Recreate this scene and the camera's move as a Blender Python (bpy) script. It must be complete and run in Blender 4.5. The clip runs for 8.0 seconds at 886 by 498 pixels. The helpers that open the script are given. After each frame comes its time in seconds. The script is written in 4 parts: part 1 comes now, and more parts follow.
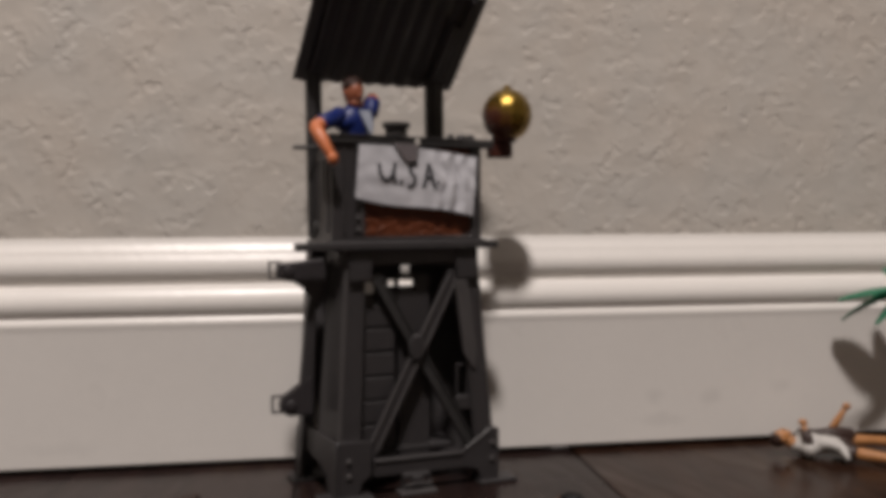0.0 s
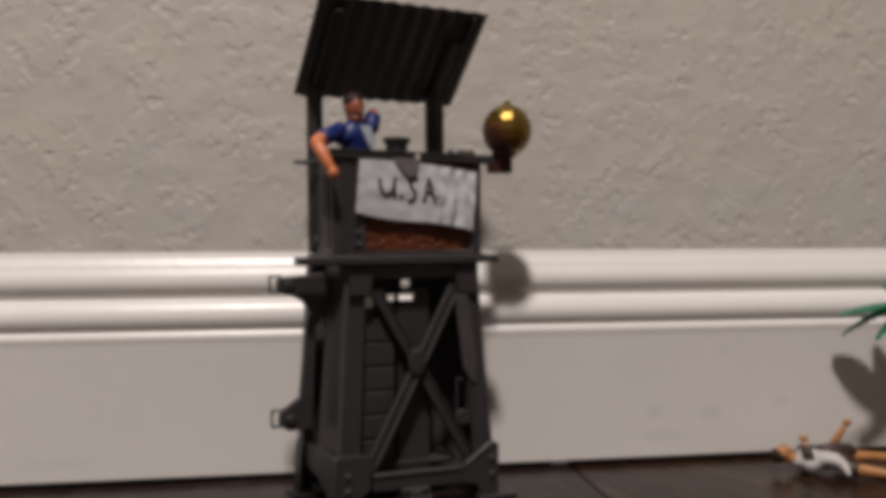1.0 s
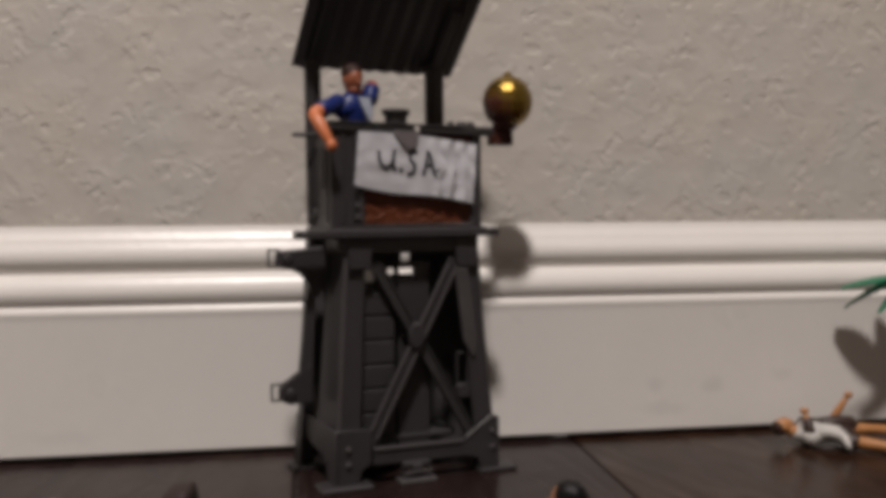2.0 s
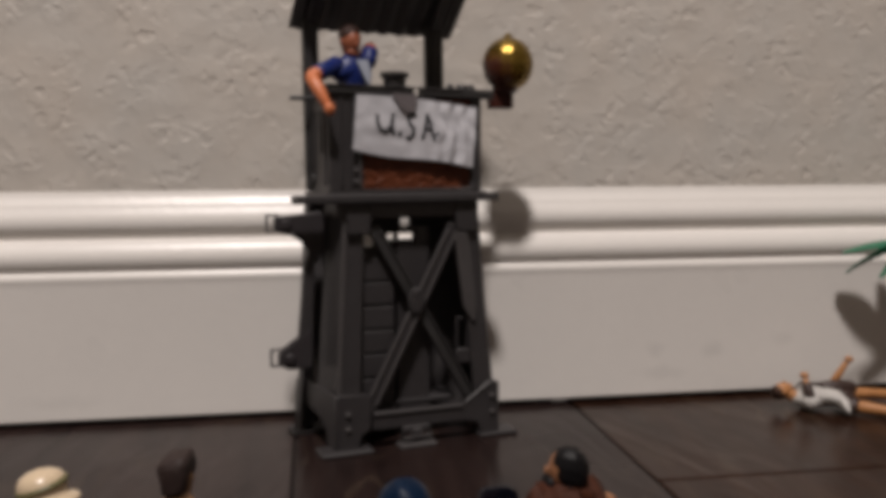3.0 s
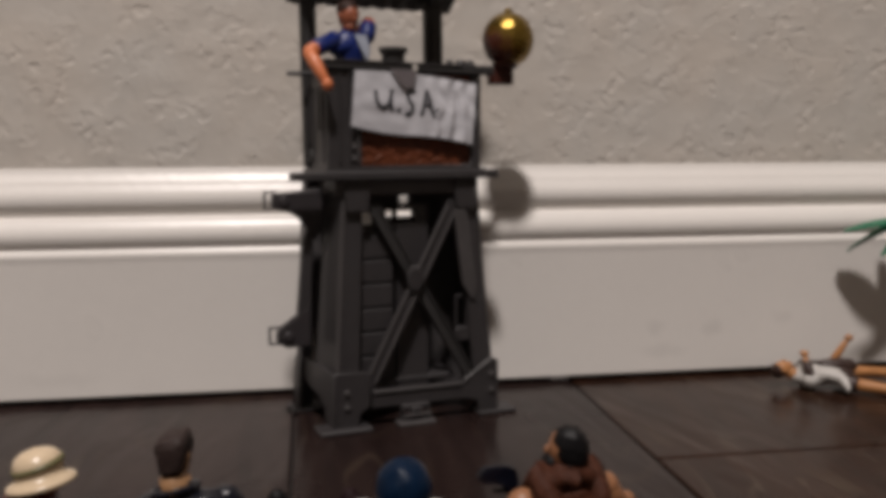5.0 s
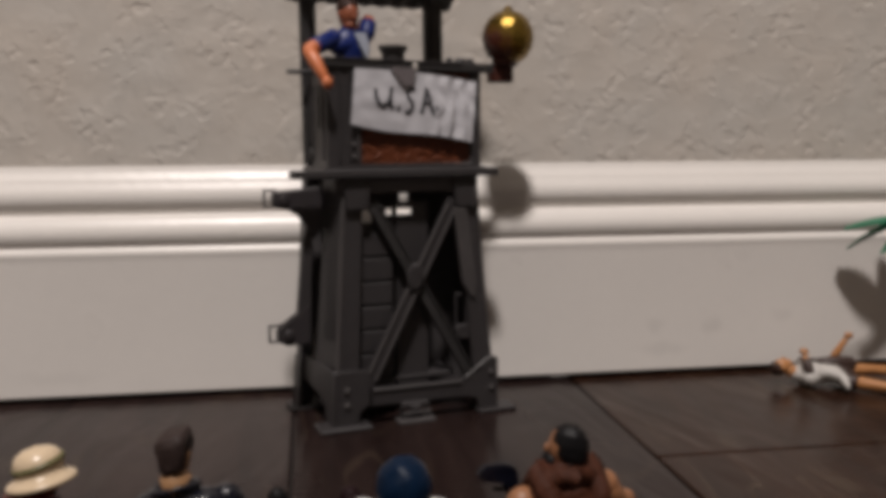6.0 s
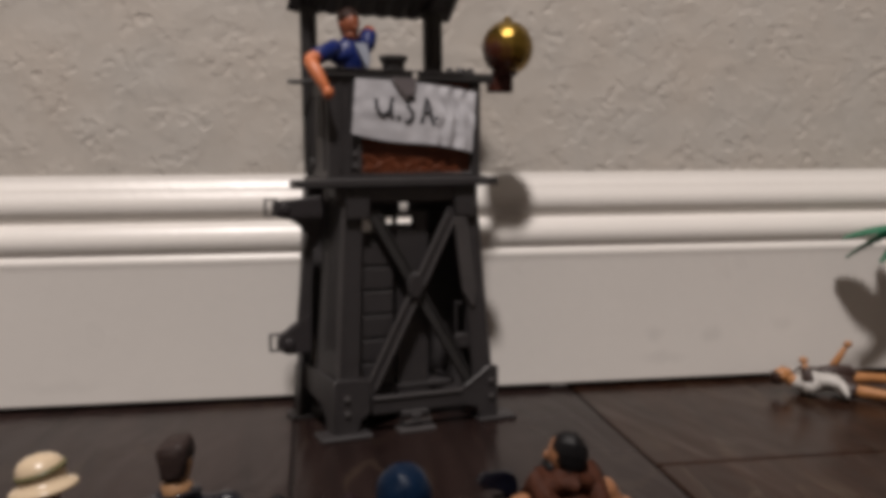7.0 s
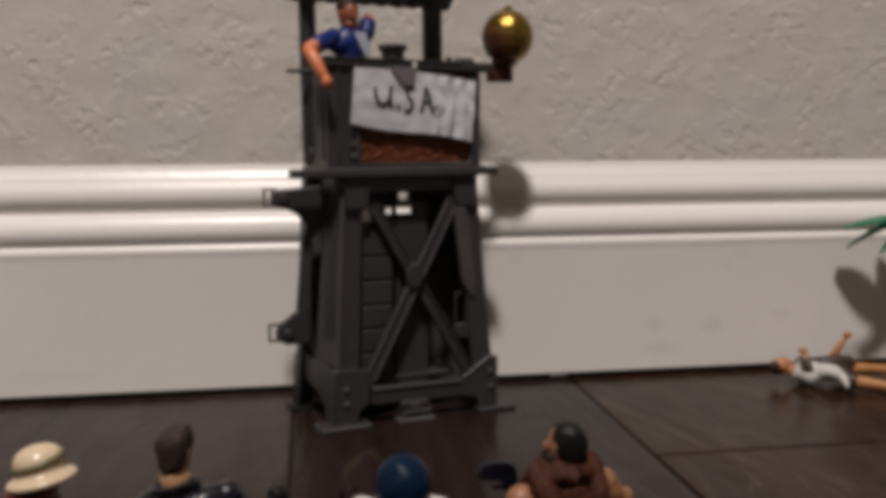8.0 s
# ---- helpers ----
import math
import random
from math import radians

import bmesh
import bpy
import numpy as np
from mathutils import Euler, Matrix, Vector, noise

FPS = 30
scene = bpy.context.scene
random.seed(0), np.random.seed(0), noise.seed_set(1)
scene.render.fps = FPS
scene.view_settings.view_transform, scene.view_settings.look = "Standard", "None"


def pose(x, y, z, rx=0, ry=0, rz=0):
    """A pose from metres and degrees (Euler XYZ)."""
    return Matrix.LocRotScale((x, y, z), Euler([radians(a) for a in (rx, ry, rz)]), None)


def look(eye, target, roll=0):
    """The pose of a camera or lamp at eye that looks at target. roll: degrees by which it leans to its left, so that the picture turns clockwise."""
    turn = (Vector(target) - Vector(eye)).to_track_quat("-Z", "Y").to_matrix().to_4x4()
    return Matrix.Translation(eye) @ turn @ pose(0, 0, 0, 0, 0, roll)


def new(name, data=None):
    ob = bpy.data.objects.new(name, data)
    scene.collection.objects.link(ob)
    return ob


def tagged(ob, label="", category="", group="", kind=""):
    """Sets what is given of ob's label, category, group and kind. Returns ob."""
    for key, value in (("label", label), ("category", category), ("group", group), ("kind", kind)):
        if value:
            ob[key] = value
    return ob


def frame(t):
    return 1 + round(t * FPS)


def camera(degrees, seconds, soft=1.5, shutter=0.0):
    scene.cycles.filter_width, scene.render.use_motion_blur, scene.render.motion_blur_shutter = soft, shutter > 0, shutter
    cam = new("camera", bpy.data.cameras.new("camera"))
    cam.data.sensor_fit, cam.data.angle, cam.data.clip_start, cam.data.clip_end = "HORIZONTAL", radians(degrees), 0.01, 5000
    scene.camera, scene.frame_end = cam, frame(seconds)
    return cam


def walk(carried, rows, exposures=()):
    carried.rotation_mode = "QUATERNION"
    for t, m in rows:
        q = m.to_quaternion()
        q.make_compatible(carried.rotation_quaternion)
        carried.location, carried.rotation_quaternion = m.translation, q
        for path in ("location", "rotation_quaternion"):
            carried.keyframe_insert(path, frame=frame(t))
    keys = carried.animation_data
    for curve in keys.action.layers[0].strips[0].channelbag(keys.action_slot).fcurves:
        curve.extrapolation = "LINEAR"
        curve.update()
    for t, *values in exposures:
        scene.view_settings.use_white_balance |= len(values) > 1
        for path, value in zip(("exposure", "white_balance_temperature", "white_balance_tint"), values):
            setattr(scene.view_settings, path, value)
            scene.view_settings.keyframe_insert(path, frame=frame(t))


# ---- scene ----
cam = camera(54.0, 8.0, soft=5.8)
walk(cam, [
    (0.0, pose(-0.1332, -0.5361, 0.1520, 87.46, 0.18, -8.95)),
    (0.1, pose(-0.1331, -0.5362, 0.1517, 88.00, 0.18, -8.94)),
    (0.2, pose(-0.1331, -0.5364, 0.1514, 88.65, 0.18, -8.94)),
    (0.3, pose(-0.1331, -0.5366, 0.1511, 88.65, 0.18, -8.93)),
    (0.4, pose(-0.1330, -0.5367, 0.1508, 88.67, 0.18, -8.92)),
    (0.5, pose(-0.1330, -0.5369, 0.1505, 88.19, 0.18, -8.91)),
    (0.6, pose(-0.1330, -0.5370, 0.1505, 88.03, 0.16, -8.91)),
    (0.7, pose(-0.1330, -0.5371, 0.1506, 87.94, 0.15, -8.91)),
    (0.8, pose(-0.1330, -0.5372, 0.1506, 88.17, 0.13, -8.90)),
    (0.9, pose(-0.1330, -0.5372, 0.1507, 88.57, 0.11, -8.90)),
    (1.0, pose(-0.1330, -0.5373, 0.1507, 88.58, 0.09, -8.90)),
    (1.1, pose(-0.1329, -0.5370, 0.1507, 88.33, 0.10, -8.88)),
    (1.2, pose(-0.1327, -0.5367, 0.1508, 88.18, 0.11, -8.87)),
    (2.3, pose(-0.1307, -0.5330, 0.1511, 86.12, 0.23, -8.72)),
    (2.4, pose(-0.1305, -0.5327, 0.1511, 85.91, 0.24, -8.71)),
    (2.5, pose(-0.1303, -0.5324, 0.1512, 85.56, 0.25, -8.70)),
    (2.6, pose(-0.1302, -0.5321, 0.1512, 84.89, 0.25, -8.69)),
    (2.8, pose(-0.1301, -0.5315, 0.1511, 84.12, 0.27, -8.69)),
    (3.0, pose(-0.1299, -0.5309, 0.1510, 84.43, 0.28, -8.69)),
    (3.2, pose(-0.1299, -0.5304, 0.1510, 84.01, 0.27, -8.70)),
    (3.5, pose(-0.1299, -0.5297, 0.1509, 83.53, 0.25, -8.72)),
    (3.7, pose(-0.1298, -0.5292, 0.1507, 83.50, 0.25, -8.72)),
    (4.0, pose(-0.1296, -0.5284, 0.1504, 83.11, 0.24, -8.71)),
    (4.2, pose(-0.1295, -0.5281, 0.1504, 82.36, 0.23, -8.72)),
    (4.5, pose(-0.1294, -0.5275, 0.1505, 82.10, 0.20, -8.74)),
    (4.7, pose(-0.1295, -0.5276, 0.1505, 82.60, 0.21, -8.74)),
    (5.8, pose(-0.1296, -0.5277, 0.1508, 83.20, 0.23, -8.77)),
    (6.0, pose(-0.1296, -0.5277, 0.1508, 82.81, 0.24, -8.77)),
    (6.2, pose(-0.1297, -0.5288, 0.1510, 82.89, 0.25, -8.76)),
    (6.4, pose(-0.1298, -0.5300, 0.1512, 83.31, 0.25, -8.75)),
    (6.5, pose(-0.1298, -0.5305, 0.1513, 83.59, 0.26, -8.74)),
    (7.0, pose(-0.1297, -0.5296, 0.1508, 83.43, 0.25, -8.74)),
    (7.5, pose(-0.1293, -0.5287, 0.1510, 83.16, 0.27, -8.73)),
    (8.0, pose(-0.1295, -0.5283, 0.1507, 82.77, 0.22, -8.77)),
])

# ---- world and light ----
world = bpy.data.worlds.new("world")
scene.world = world
world.use_nodes = True
world.node_tree.nodes["Background"].inputs[0].default_value = (0.9, 0.8, 0.7, 1)
world.node_tree.nodes["Background"].inputs[1].default_value = 0.02
scene.view_settings.exposure = 0.0

LAMP = Vector((-0.335, -1.28, 2.385))
bulb = bpy.data.lights.new("ceiling_bulb", "AREA")
bulb.shape, bulb.size, bulb.energy, bulb.color = "DISK", 0.20, 71.5, (1.0, 0.915, 0.875)
bulb_ob = new("ceiling_bulb", bulb)
bulb_ob.matrix_world = look(LAMP, LAMP + Vector((0, 0, -1)))


# ---- materials ----
def material(name, color, rough=0.5, metal=0.0, spec=0.5, vary=0.12, scale=120.0, bump=0.0, bump_scale=600.0,
             stain=0.0, stain_scale=14.0, coat=0.0, random=0.0):
    """A paint, plastic or cloth: grain and blotches at two scales, fine relief, slightly uneven gloss."""
    m = bpy.data.materials.new(name)
    m.use_nodes = True
    nt = m.node_tree
    n, l = nt.nodes, nt.links
    b = n["Principled BSDF"]
    b.inputs["Metallic"].default_value = metal
    b.inputs["Specular IOR Level"].default_value = spec
    b.inputs["Coat Weight"].default_value = coat
    b.inputs["Coat Roughness"].default_value = 0.2
    tex = n.new("ShaderNodeTexCoord")
    fine = n.new("ShaderNodeTexNoise")
    fine.inputs["Scale"].default_value = scale
    fine.inputs["Detail"].default_value = 4
    l.new(tex.outputs["Object"], fine.inputs["Vector"])
    big = n.new("ShaderNodeTexNoise")
    big.inputs["Scale"].default_value = stain_scale
    big.inputs["Detail"].default_value = 3
    l.new(tex.outputs["Object"], big.inputs["Vector"])
    add = n.new("ShaderNodeMath")
    add.operation = "MULTIPLY_ADD"
    l.new(fine.outputs["Fac"], add.inputs[0])
    add.inputs[1].default_value = 2 * vary
    add.inputs[2].default_value = 1 - vary
    add2 = n.new("ShaderNodeMath")
    add2.operation = "MULTIPLY_ADD"
    l.new(big.outputs["Fac"], add2.inputs[0])
    add2.inputs[1].default_value = 2 * stain
    add2.inputs[2].default_value = 1 - stain
    mul = n.new("ShaderNodeMath")
    mul.operation = "MULTIPLY"
    l.new(add.outputs[0], mul.inputs[0])
    l.new(add2.outputs[0], mul.inputs[1])
    value = mul.outputs[0]
    if random:
        info = n.new("ShaderNodeObjectInfo")
        r = n.new("ShaderNodeMath")
        r.operation = "MULTIPLY_ADD"
        l.new(info.outputs["Random"], r.inputs[0])
        r.inputs[1].default_value, r.inputs[2].default_value = 2 * random, 1 - random
        mul2 = n.new("ShaderNodeMath")
        mul2.operation = "MULTIPLY"
        l.new(value, mul2.inputs[0])
        l.new(r.outputs[0], mul2.inputs[1])
        value = mul2.outputs[0]
    mix = n.new("ShaderNodeVectorMath")
    mix.operation = "SCALE"
    mix.inputs[0].default_value = color
    l.new(value, mix.inputs["Scale"])
    l.new(mix.outputs[0], b.inputs["Base Color"])
    rg = n.new("ShaderNodeMath")
    rg.operation = "MULTIPLY_ADD"
    l.new(big.outputs["Fac"], rg.inputs[0])
    rg.inputs[1].default_value, rg.inputs[2].default_value = 0.2, rough - 0.1
    l.new(rg.outputs[0], b.inputs["Roughness"])
    if bump:
        grain = n.new("ShaderNodeTexNoise")
        grain.inputs["Scale"].default_value = bump_scale
        grain.inputs["Detail"].default_value = 3
        l.new(tex.outputs["Object"], grain.inputs["Vector"])
        bp = n.new("ShaderNodeBump")
        bp.inputs["Strength"].default_value = 1.0
        bp.inputs["Distance"].default_value = bump
        l.new(grain.outputs["Fac"], bp.inputs["Height"])
        l.new(bp.outputs[0], b.inputs["Normal"])
    return m


def knockdown_wall():
    """Grey-beige wall paint over a trowelled drywall texture: flats broken by clusters of small hollows, some curling."""
    m = material("wall_paint", (0.535, 0.504, 0.460), rough=0.62, vary=0.03, scale=300, stain=0.05, stain_scale=5)
    nt = m.node_tree
    n, l = nt.nodes, nt.links
    b = n["Principled BSDF"]
    tex = n.new("ShaderNodeTexCoord")
    warp = n.new("ShaderNodeTexNoise")
    warp.inputs["Scale"].default_value = 190
    warp.inputs["Detail"].default_value = 2
    l.new(tex.outputs["Object"], warp.inputs["Vector"])
    sc = n.new("ShaderNodeVectorMath")
    sc.operation = "MULTIPLY_ADD"
    l.new(warp.outputs["Color"], sc.inputs[0])
    sc.inputs[1].default_value = (0.0036, 0.0036, 0.0036)
    l.new(tex.outputs["Object"], sc.inputs[2])
    isl = n.new("ShaderNodeTexNoise")
    isl.inputs["Scale"].default_value = 150
    isl.inputs["Detail"].default_value = 1.2
    isl.inputs["Roughness"].default_value = 0.5
    l.new(sc.outputs[0], isl.inputs["Vector"])
    ramp = n.new("ShaderNodeValToRGB")
    e = ramp.color_ramp.elements
    ramp.color_ramp.interpolation = "EASE"
    e[0].position, e[0].color = 0.45, (1, 1, 1, 1)
    e[1].position, e[1].color = 0.74, (0.0, 0.0, 0.0, 1)
    mid = ramp.color_ramp.elements.new(0.40)
    mid.color = (0.82, 0.82, 0.82, 1)
    l.new(isl.outputs["Fac"], ramp.inputs[0])
    pick = n.new("ShaderNodeTexNoise")
    pick.inputs["Scale"].default_value = 38
    pick.inputs["Detail"].default_value = 1.5
    l.new(tex.outputs["Object"], pick.inputs["Vector"])
    pr = n.new("ShaderNodeMapRange")
    pr.inputs[1].default_value, pr.inputs[2].default_value = 0.36, 0.60
    pr.inputs[3].default_value, pr.inputs[4].default_value = 0.12, 1.0
    l.new(pick.outputs["Fac"], pr.inputs[0])
    gate = n.new("ShaderNodeMath")
    gate.operation = "MULTIPLY"
    l.new(ramp.outputs[0], gate.inputs[0])
    l.new(pr.outputs[0], gate.inputs[1])
    peel = n.new("ShaderNodeTexNoise")
    peel.inputs["Scale"].default_value = 330
    l.new(tex.outputs["Object"], peel.inputs["Vector"])
    tot = n.new("ShaderNodeMath")
    tot.operation = "MULTIPLY_ADD"
    l.new(peel.outputs["Fac"], tot.inputs[0])
    tot.inputs[1].default_value = 0.12
    l.new(gate.outputs[0], tot.inputs[2])
    bp = n.new("ShaderNodeBump")
    bp.inputs["Strength"].default_value = 1.0
    bp.inputs["Distance"].default_value = 0.00058
    l.new(tot.outputs[0], bp.inputs["Height"])
    l.new(bp.outputs[0], b.inputs["Normal"])
    # uneven coat: warmer and greyer patches, the hollows a little rosier
    src = b.inputs["Base Color"].links[0].from_socket
    patch = n.new("ShaderNodeTexNoise")
    patch.inputs["Scale"].default_value = 16
    patch.inputs["Detail"].default_value = 4
    l.new(tex.outputs["Object"], patch.inputs["Vector"])
    hue = n.new("ShaderNodeValToRGB")
    hue.color_ramp.elements[0].position, hue.color_ramp.elements[0].color = 0.35, (1.015, 0.98, 0.955, 1)
    hue.color_ramp.elements[1].position, hue.color_ramp.elements[1].color = 0.65, (0.985, 0.985, 0.99, 1)
    l.new(patch.outputs["Fac"], hue.inputs[0])
    tint = n.new("ShaderNodeVectorMath")
    tint.operation = "MULTIPLY"
    l.new(src, tint.inputs[0])
    l.new(hue.outputs[0], tint.inputs[1])
    l.new(tint.outputs[0], b.inputs["Base Color"])
    return m


def floor_wood(name="dark_wood", figure=0.22, tint=(0.77, 0.93, 1.00)):
    """Dark hand-scraped boards under a satin varnish; grain runs along each board, each board has its own tone."""
    m = bpy.data.materials.new(name)
    m.use_nodes = True
    nt = m.node_tree
    n, l = nt.nodes, nt.links
    b = n["Principled BSDF"]
    tex = n.new("ShaderNodeTexCoord")
    info = n.new("ShaderNodeObjectInfo")
    off = n.new("ShaderNodeVectorMath")
    off.operation = "MULTIPLY_ADD"
    comb = n.new("ShaderNodeCombineXYZ")
    for i in range(3):
        l.new(info.outputs["Random"], comb.inputs[i])
    l.new(comb.outputs[0], off.inputs[0])
    off.inputs[1].default_value = (7, 3, 5)
    l.new(tex.outputs["Object"], off.inputs[2])
    mp = n.new("ShaderNodeMapping")
    mp.inputs["Scale"].default_value = (46, 5, 20)
    l.new(off.outputs[0], mp.inputs["Vector"])
    grain = n.new("ShaderNodeTexNoise")
    grain.inputs["Scale"].default_value = 1.0
    grain.inputs["Detail"].default_value = 7
    grain.inputs["Roughness"].default_value = 0.62
    grain.inputs["Distortion"].default_value = 1.4
    l.new(mp.outputs[0], grain.inputs["Vector"])
    ramp = n.new("ShaderNodeValToRGB")
    e = ramp.color_ramp.elements
    e[0].position, e[0].color = 0.26, (0.0110, 0.0056, 0.0050, 1)
    e[1].position, e[1].color = 0.78, (0.038, 0.0195, 0.0160, 1)
    mid = e.new(0.5)
    mid.color = (0.0265, 0.0132, 0.0110, 1)
    l.new(grain.outputs["Fac"], ramp.inputs[0])
    tone = n.new("ShaderNodeMath")
    tone.operation = "MULTIPLY_ADD"
    l.new(info.outputs["Random"], tone.inputs[0])
    tone.inputs[1].default_value, tone.inputs[2].default_value = 0.5, 0.75
    sc = n.new("ShaderNodeVectorMath")
    sc.operation = "SCALE"
    stainc = n.new("ShaderNodeVectorMath")
    stainc.operation = "MULTIPLY"
    l.new(ramp.outputs[0], stainc.inputs[0])
    stainc.inputs[1].default_value = tint
    l.new(stainc.outputs[0], sc.inputs[0])
    l.new(tone.outputs[0], sc.inputs["Scale"])
    # pale curling grain lines; sheen off the scraped ridges is painted into their colour
    curl = n.new("ShaderNodeTexNoise")
    mp3 = n.new("ShaderNodeMapping")
    mp3.inputs["Scale"].default_value = (24, 4.5, 10)
    mp3.inputs["Rotation"].default_value = (0, 0, 0.10)
    l.new(off.outputs[0], mp3.inputs["Vector"])
    l.new(mp3.outputs[0], curl.inputs["Vector"])
    curl.inputs["Scale"].default_value = 1.0
    curl.inputs["Detail"].default_value = 1.5
    curl.inputs["Distortion"].default_value = 0.5
    dist = n.new("ShaderNodeMath")
    dist.operation = "PINGPONG"
    l.new(curl.outputs["Fac"], dist.inputs[0])
    dist.inputs[1].default_value = 0.06
    line = n.new("ShaderNodeMapRange")
    line.inputs[1].default_value, line.inputs[2].default_value = 0.0, 0.014
    line.inputs[3].default_value, line.inputs[4].default_value = 1.0, 0.0
    l.new(dist.outputs[0], line.inputs[0])
    where = n.new("ShaderNodeTexNoise")
    where.inputs["Scale"].default_value = 11
    where.inputs["Detail"].default_value = 3
    l.new(off.outputs[0], where.inputs["Vector"])
    few = n.new("ShaderNodeMapRange")
    few.inputs[1].default_value, few.inputs[2].default_value = 0.50 - 0.12 * figure, 0.68 - 0.16 * figure
    few.inputs[3].default_value, few.inputs[4].default_value = 0.0, figure
    l.new(where.outputs["Fac"], few.inputs[0])
    both = n.new("ShaderNodeMath")
    both.operation = "MULTIPLY"
    l.new(line.outputs[0], both.inputs[0])
    l.new(few.outputs[0], both.inputs[1])
    pale = n.new("ShaderNodeMix")
    pale.data_type = "RGBA"
    l.new(both.outputs[0], pale.inputs[0])
    l.new(sc.outputs[0], pale.inputs[6])
    pale.inputs[7].default_value = (0.100, 0.072, 0.048, 1)
    l.new(pale.outputs[2], b.inputs["Base Color"])
    wear = n.new("ShaderNodeTexNoise")
    wear.inputs["Scale"].default_value = 9
    wear.inputs["Detail"].default_value = 5
    l.new(off.outputs[0], wear.inputs["Vector"])
    rg = n.new("ShaderNodeMapRange")
    rg.inputs[1].default_value, rg.inputs[2].default_value = 0.3, 0.7
    rg.inputs[3].default_value, rg.inputs[4].default_value = 0.20, 0.32
    l.new(wear.outputs["Fac"], rg.inputs[0])
    l.new(rg.outputs[0], b.inputs["Roughness"])
    b.inputs["Specular IOR Level"].default_value = 0.20
    scrape = n.new("ShaderNodeTexNoise")
    mp2 = n.new("ShaderNodeMapping")
    mp2.inputs["Scale"].default_value = (30, 9, 10)
    mp2.inputs["Rotation"].default_value = (0, 0, 0.35)
    l.new(off.outputs[0], mp2.inputs["Vector"])
    l.new(mp2.outputs[0], scrape.inputs["Vector"])
    scrape.inputs["Scale"].default_value = 1.0
    scrape.inputs["Detail"].default_value = 2
    scrape.inputs["Distortion"].default_value = 1.0
    mixh = n.new("ShaderNodeMath")
    mixh.operation = "MULTIPLY_ADD"
    l.new(grain.outputs["Fac"], mixh.inputs[0])
    mixh.inputs[1].default_value = 0.25
    l.new(scrape.outputs["Fac"], mixh.inputs[2])
    bp = n.new("ShaderNodeBump")
    bp.inputs["Strength"].default_value = 1.0
    bp.inputs["Distance"].default_value = 0.0016
    l.new(mixh.outputs[0], bp.inputs["Height"])
    l.new(bp.outputs[0], b.inputs["Normal"])
    return m


WALL = knockdown_wall()
PLAIN_WALL = material("plain_wall", (0.56, 0.525, 0.48), rough=0.7, vary=0.04, stain=0.05, stain_scale=2)
CEIL = material("ceiling_paint", (0.80, 0.78, 0.74), rough=0.8, vary=0.03, bump=0.0006, bump_scale=120)
TRIM = material("trim_paint", (0.765, 0.733, 0.696), rough=0.31, spec=0.34, vary=0.02, scale=160, stain=0.03, stain_scale=18, bump=0.00013, bump_scale=230)


def scuffed(m, marks):
    """Faint grey rub marks over a paint; marks: x, z, half width, half height, depth."""
    nt = m.node_tree
    n, l = nt.nodes, nt.links
    b = n["Principled BSDF"]
    src = b.inputs["Base Color"].links[0].from_socket
    tex = n.new("ShaderNodeTexCoord")
    warp = n.new("ShaderNodeTexNoise")
    warp.inputs["Scale"].default_value = 70
    warp.inputs["Detail"].default_value = 3
    l.new(tex.outputs["Object"], warp.inputs["Vector"])
    bent = n.new("ShaderNodeVectorMath")
    bent.operation = "MULTIPLY_ADD"
    l.new(warp.outputs["Color"], bent.inputs[0])
    bent.inputs[1].default_value = (0.016, 0, 0.010)
    l.new(tex.outputs["Object"], bent.inputs[2])
    out = src
    for x, z, w, h, depth in marks:
        mp = n.new("ShaderNodeMapping")
        mp.inputs["Scale"].default_value = (1 / w, 0, 1 / h)
        mp.inputs["Location"].default_value = (-(x + 0.008) / w, 0, -(z + 0.005) / h)
        l.new(bent.outputs[0], mp.inputs["Vector"])
        far = n.new("ShaderNodeVectorMath")
        far.operation = "LENGTH"
        l.new(mp.outputs[0], far.inputs[0])
        k = n.new("ShaderNodeMapRange")
        k.interpolation_type = "SMOOTHSTEP"
        k.inputs[1].default_value, k.inputs[2].default_value = 0.2, 1.2
        k.inputs[3].default_value, k.inputs[4].default_value = 1 - depth, 1.0
        l.new(far.outputs["Value"], k.inputs[0])
        sc = n.new("ShaderNodeVectorMath")
        sc.operation = "SCALE"
        l.new(out, sc.inputs[0])
        l.new(k.outputs[0], sc.inputs["Scale"])
        out = sc.outputs[0]
    l.new(out, b.inputs["Base Color"])


scuffed(TRIM, [(0.0868, 0.0322, 0.008, 0.007, 0.08), (0.1251, 0.0319, 0.008, 0.006, 0.10), (0.0902, 0.0170, 0.020, 0.005, 0.08), (0.1732, 0.0365, 0.008, 0.006, 0.06), (-0.275, 0.0150, 0.03, 0.005, 0.05)])
WOOD = floor_wood()
FIGURED = floor_wood("figured_dark_wood", 0.34, (0.90, 0.79, 0.57))
CAULK = material("grey_caulk", (0.20, 0.185, 0.18), rough=0.9)
GAP = material("joint_shadow", (0.012, 0.009, 0.008), rough=0.9)
GREY = material("grey_plastic", (0.0310, 0.0281, 0.0292), rough=0.46, vary=0.18, scale=260, stain=0.16, stain_scale=40, bump=0.00012, bump_scale=900)
DARK = material("dark_plastic", (0.026, 0.0245, 0.0245), rough=0.5, vary=0.2, scale=260, stain=0.15, stain_scale=40, bump=0.0001, bump_scale=900)
ROOF = material("roof_plastic", (0.0270, 0.0232, 0.0252), rough=0.5, vary=0.2, scale=240, stain=0.2, stain_scale=50, bump=0.0001, bump_scale=700)
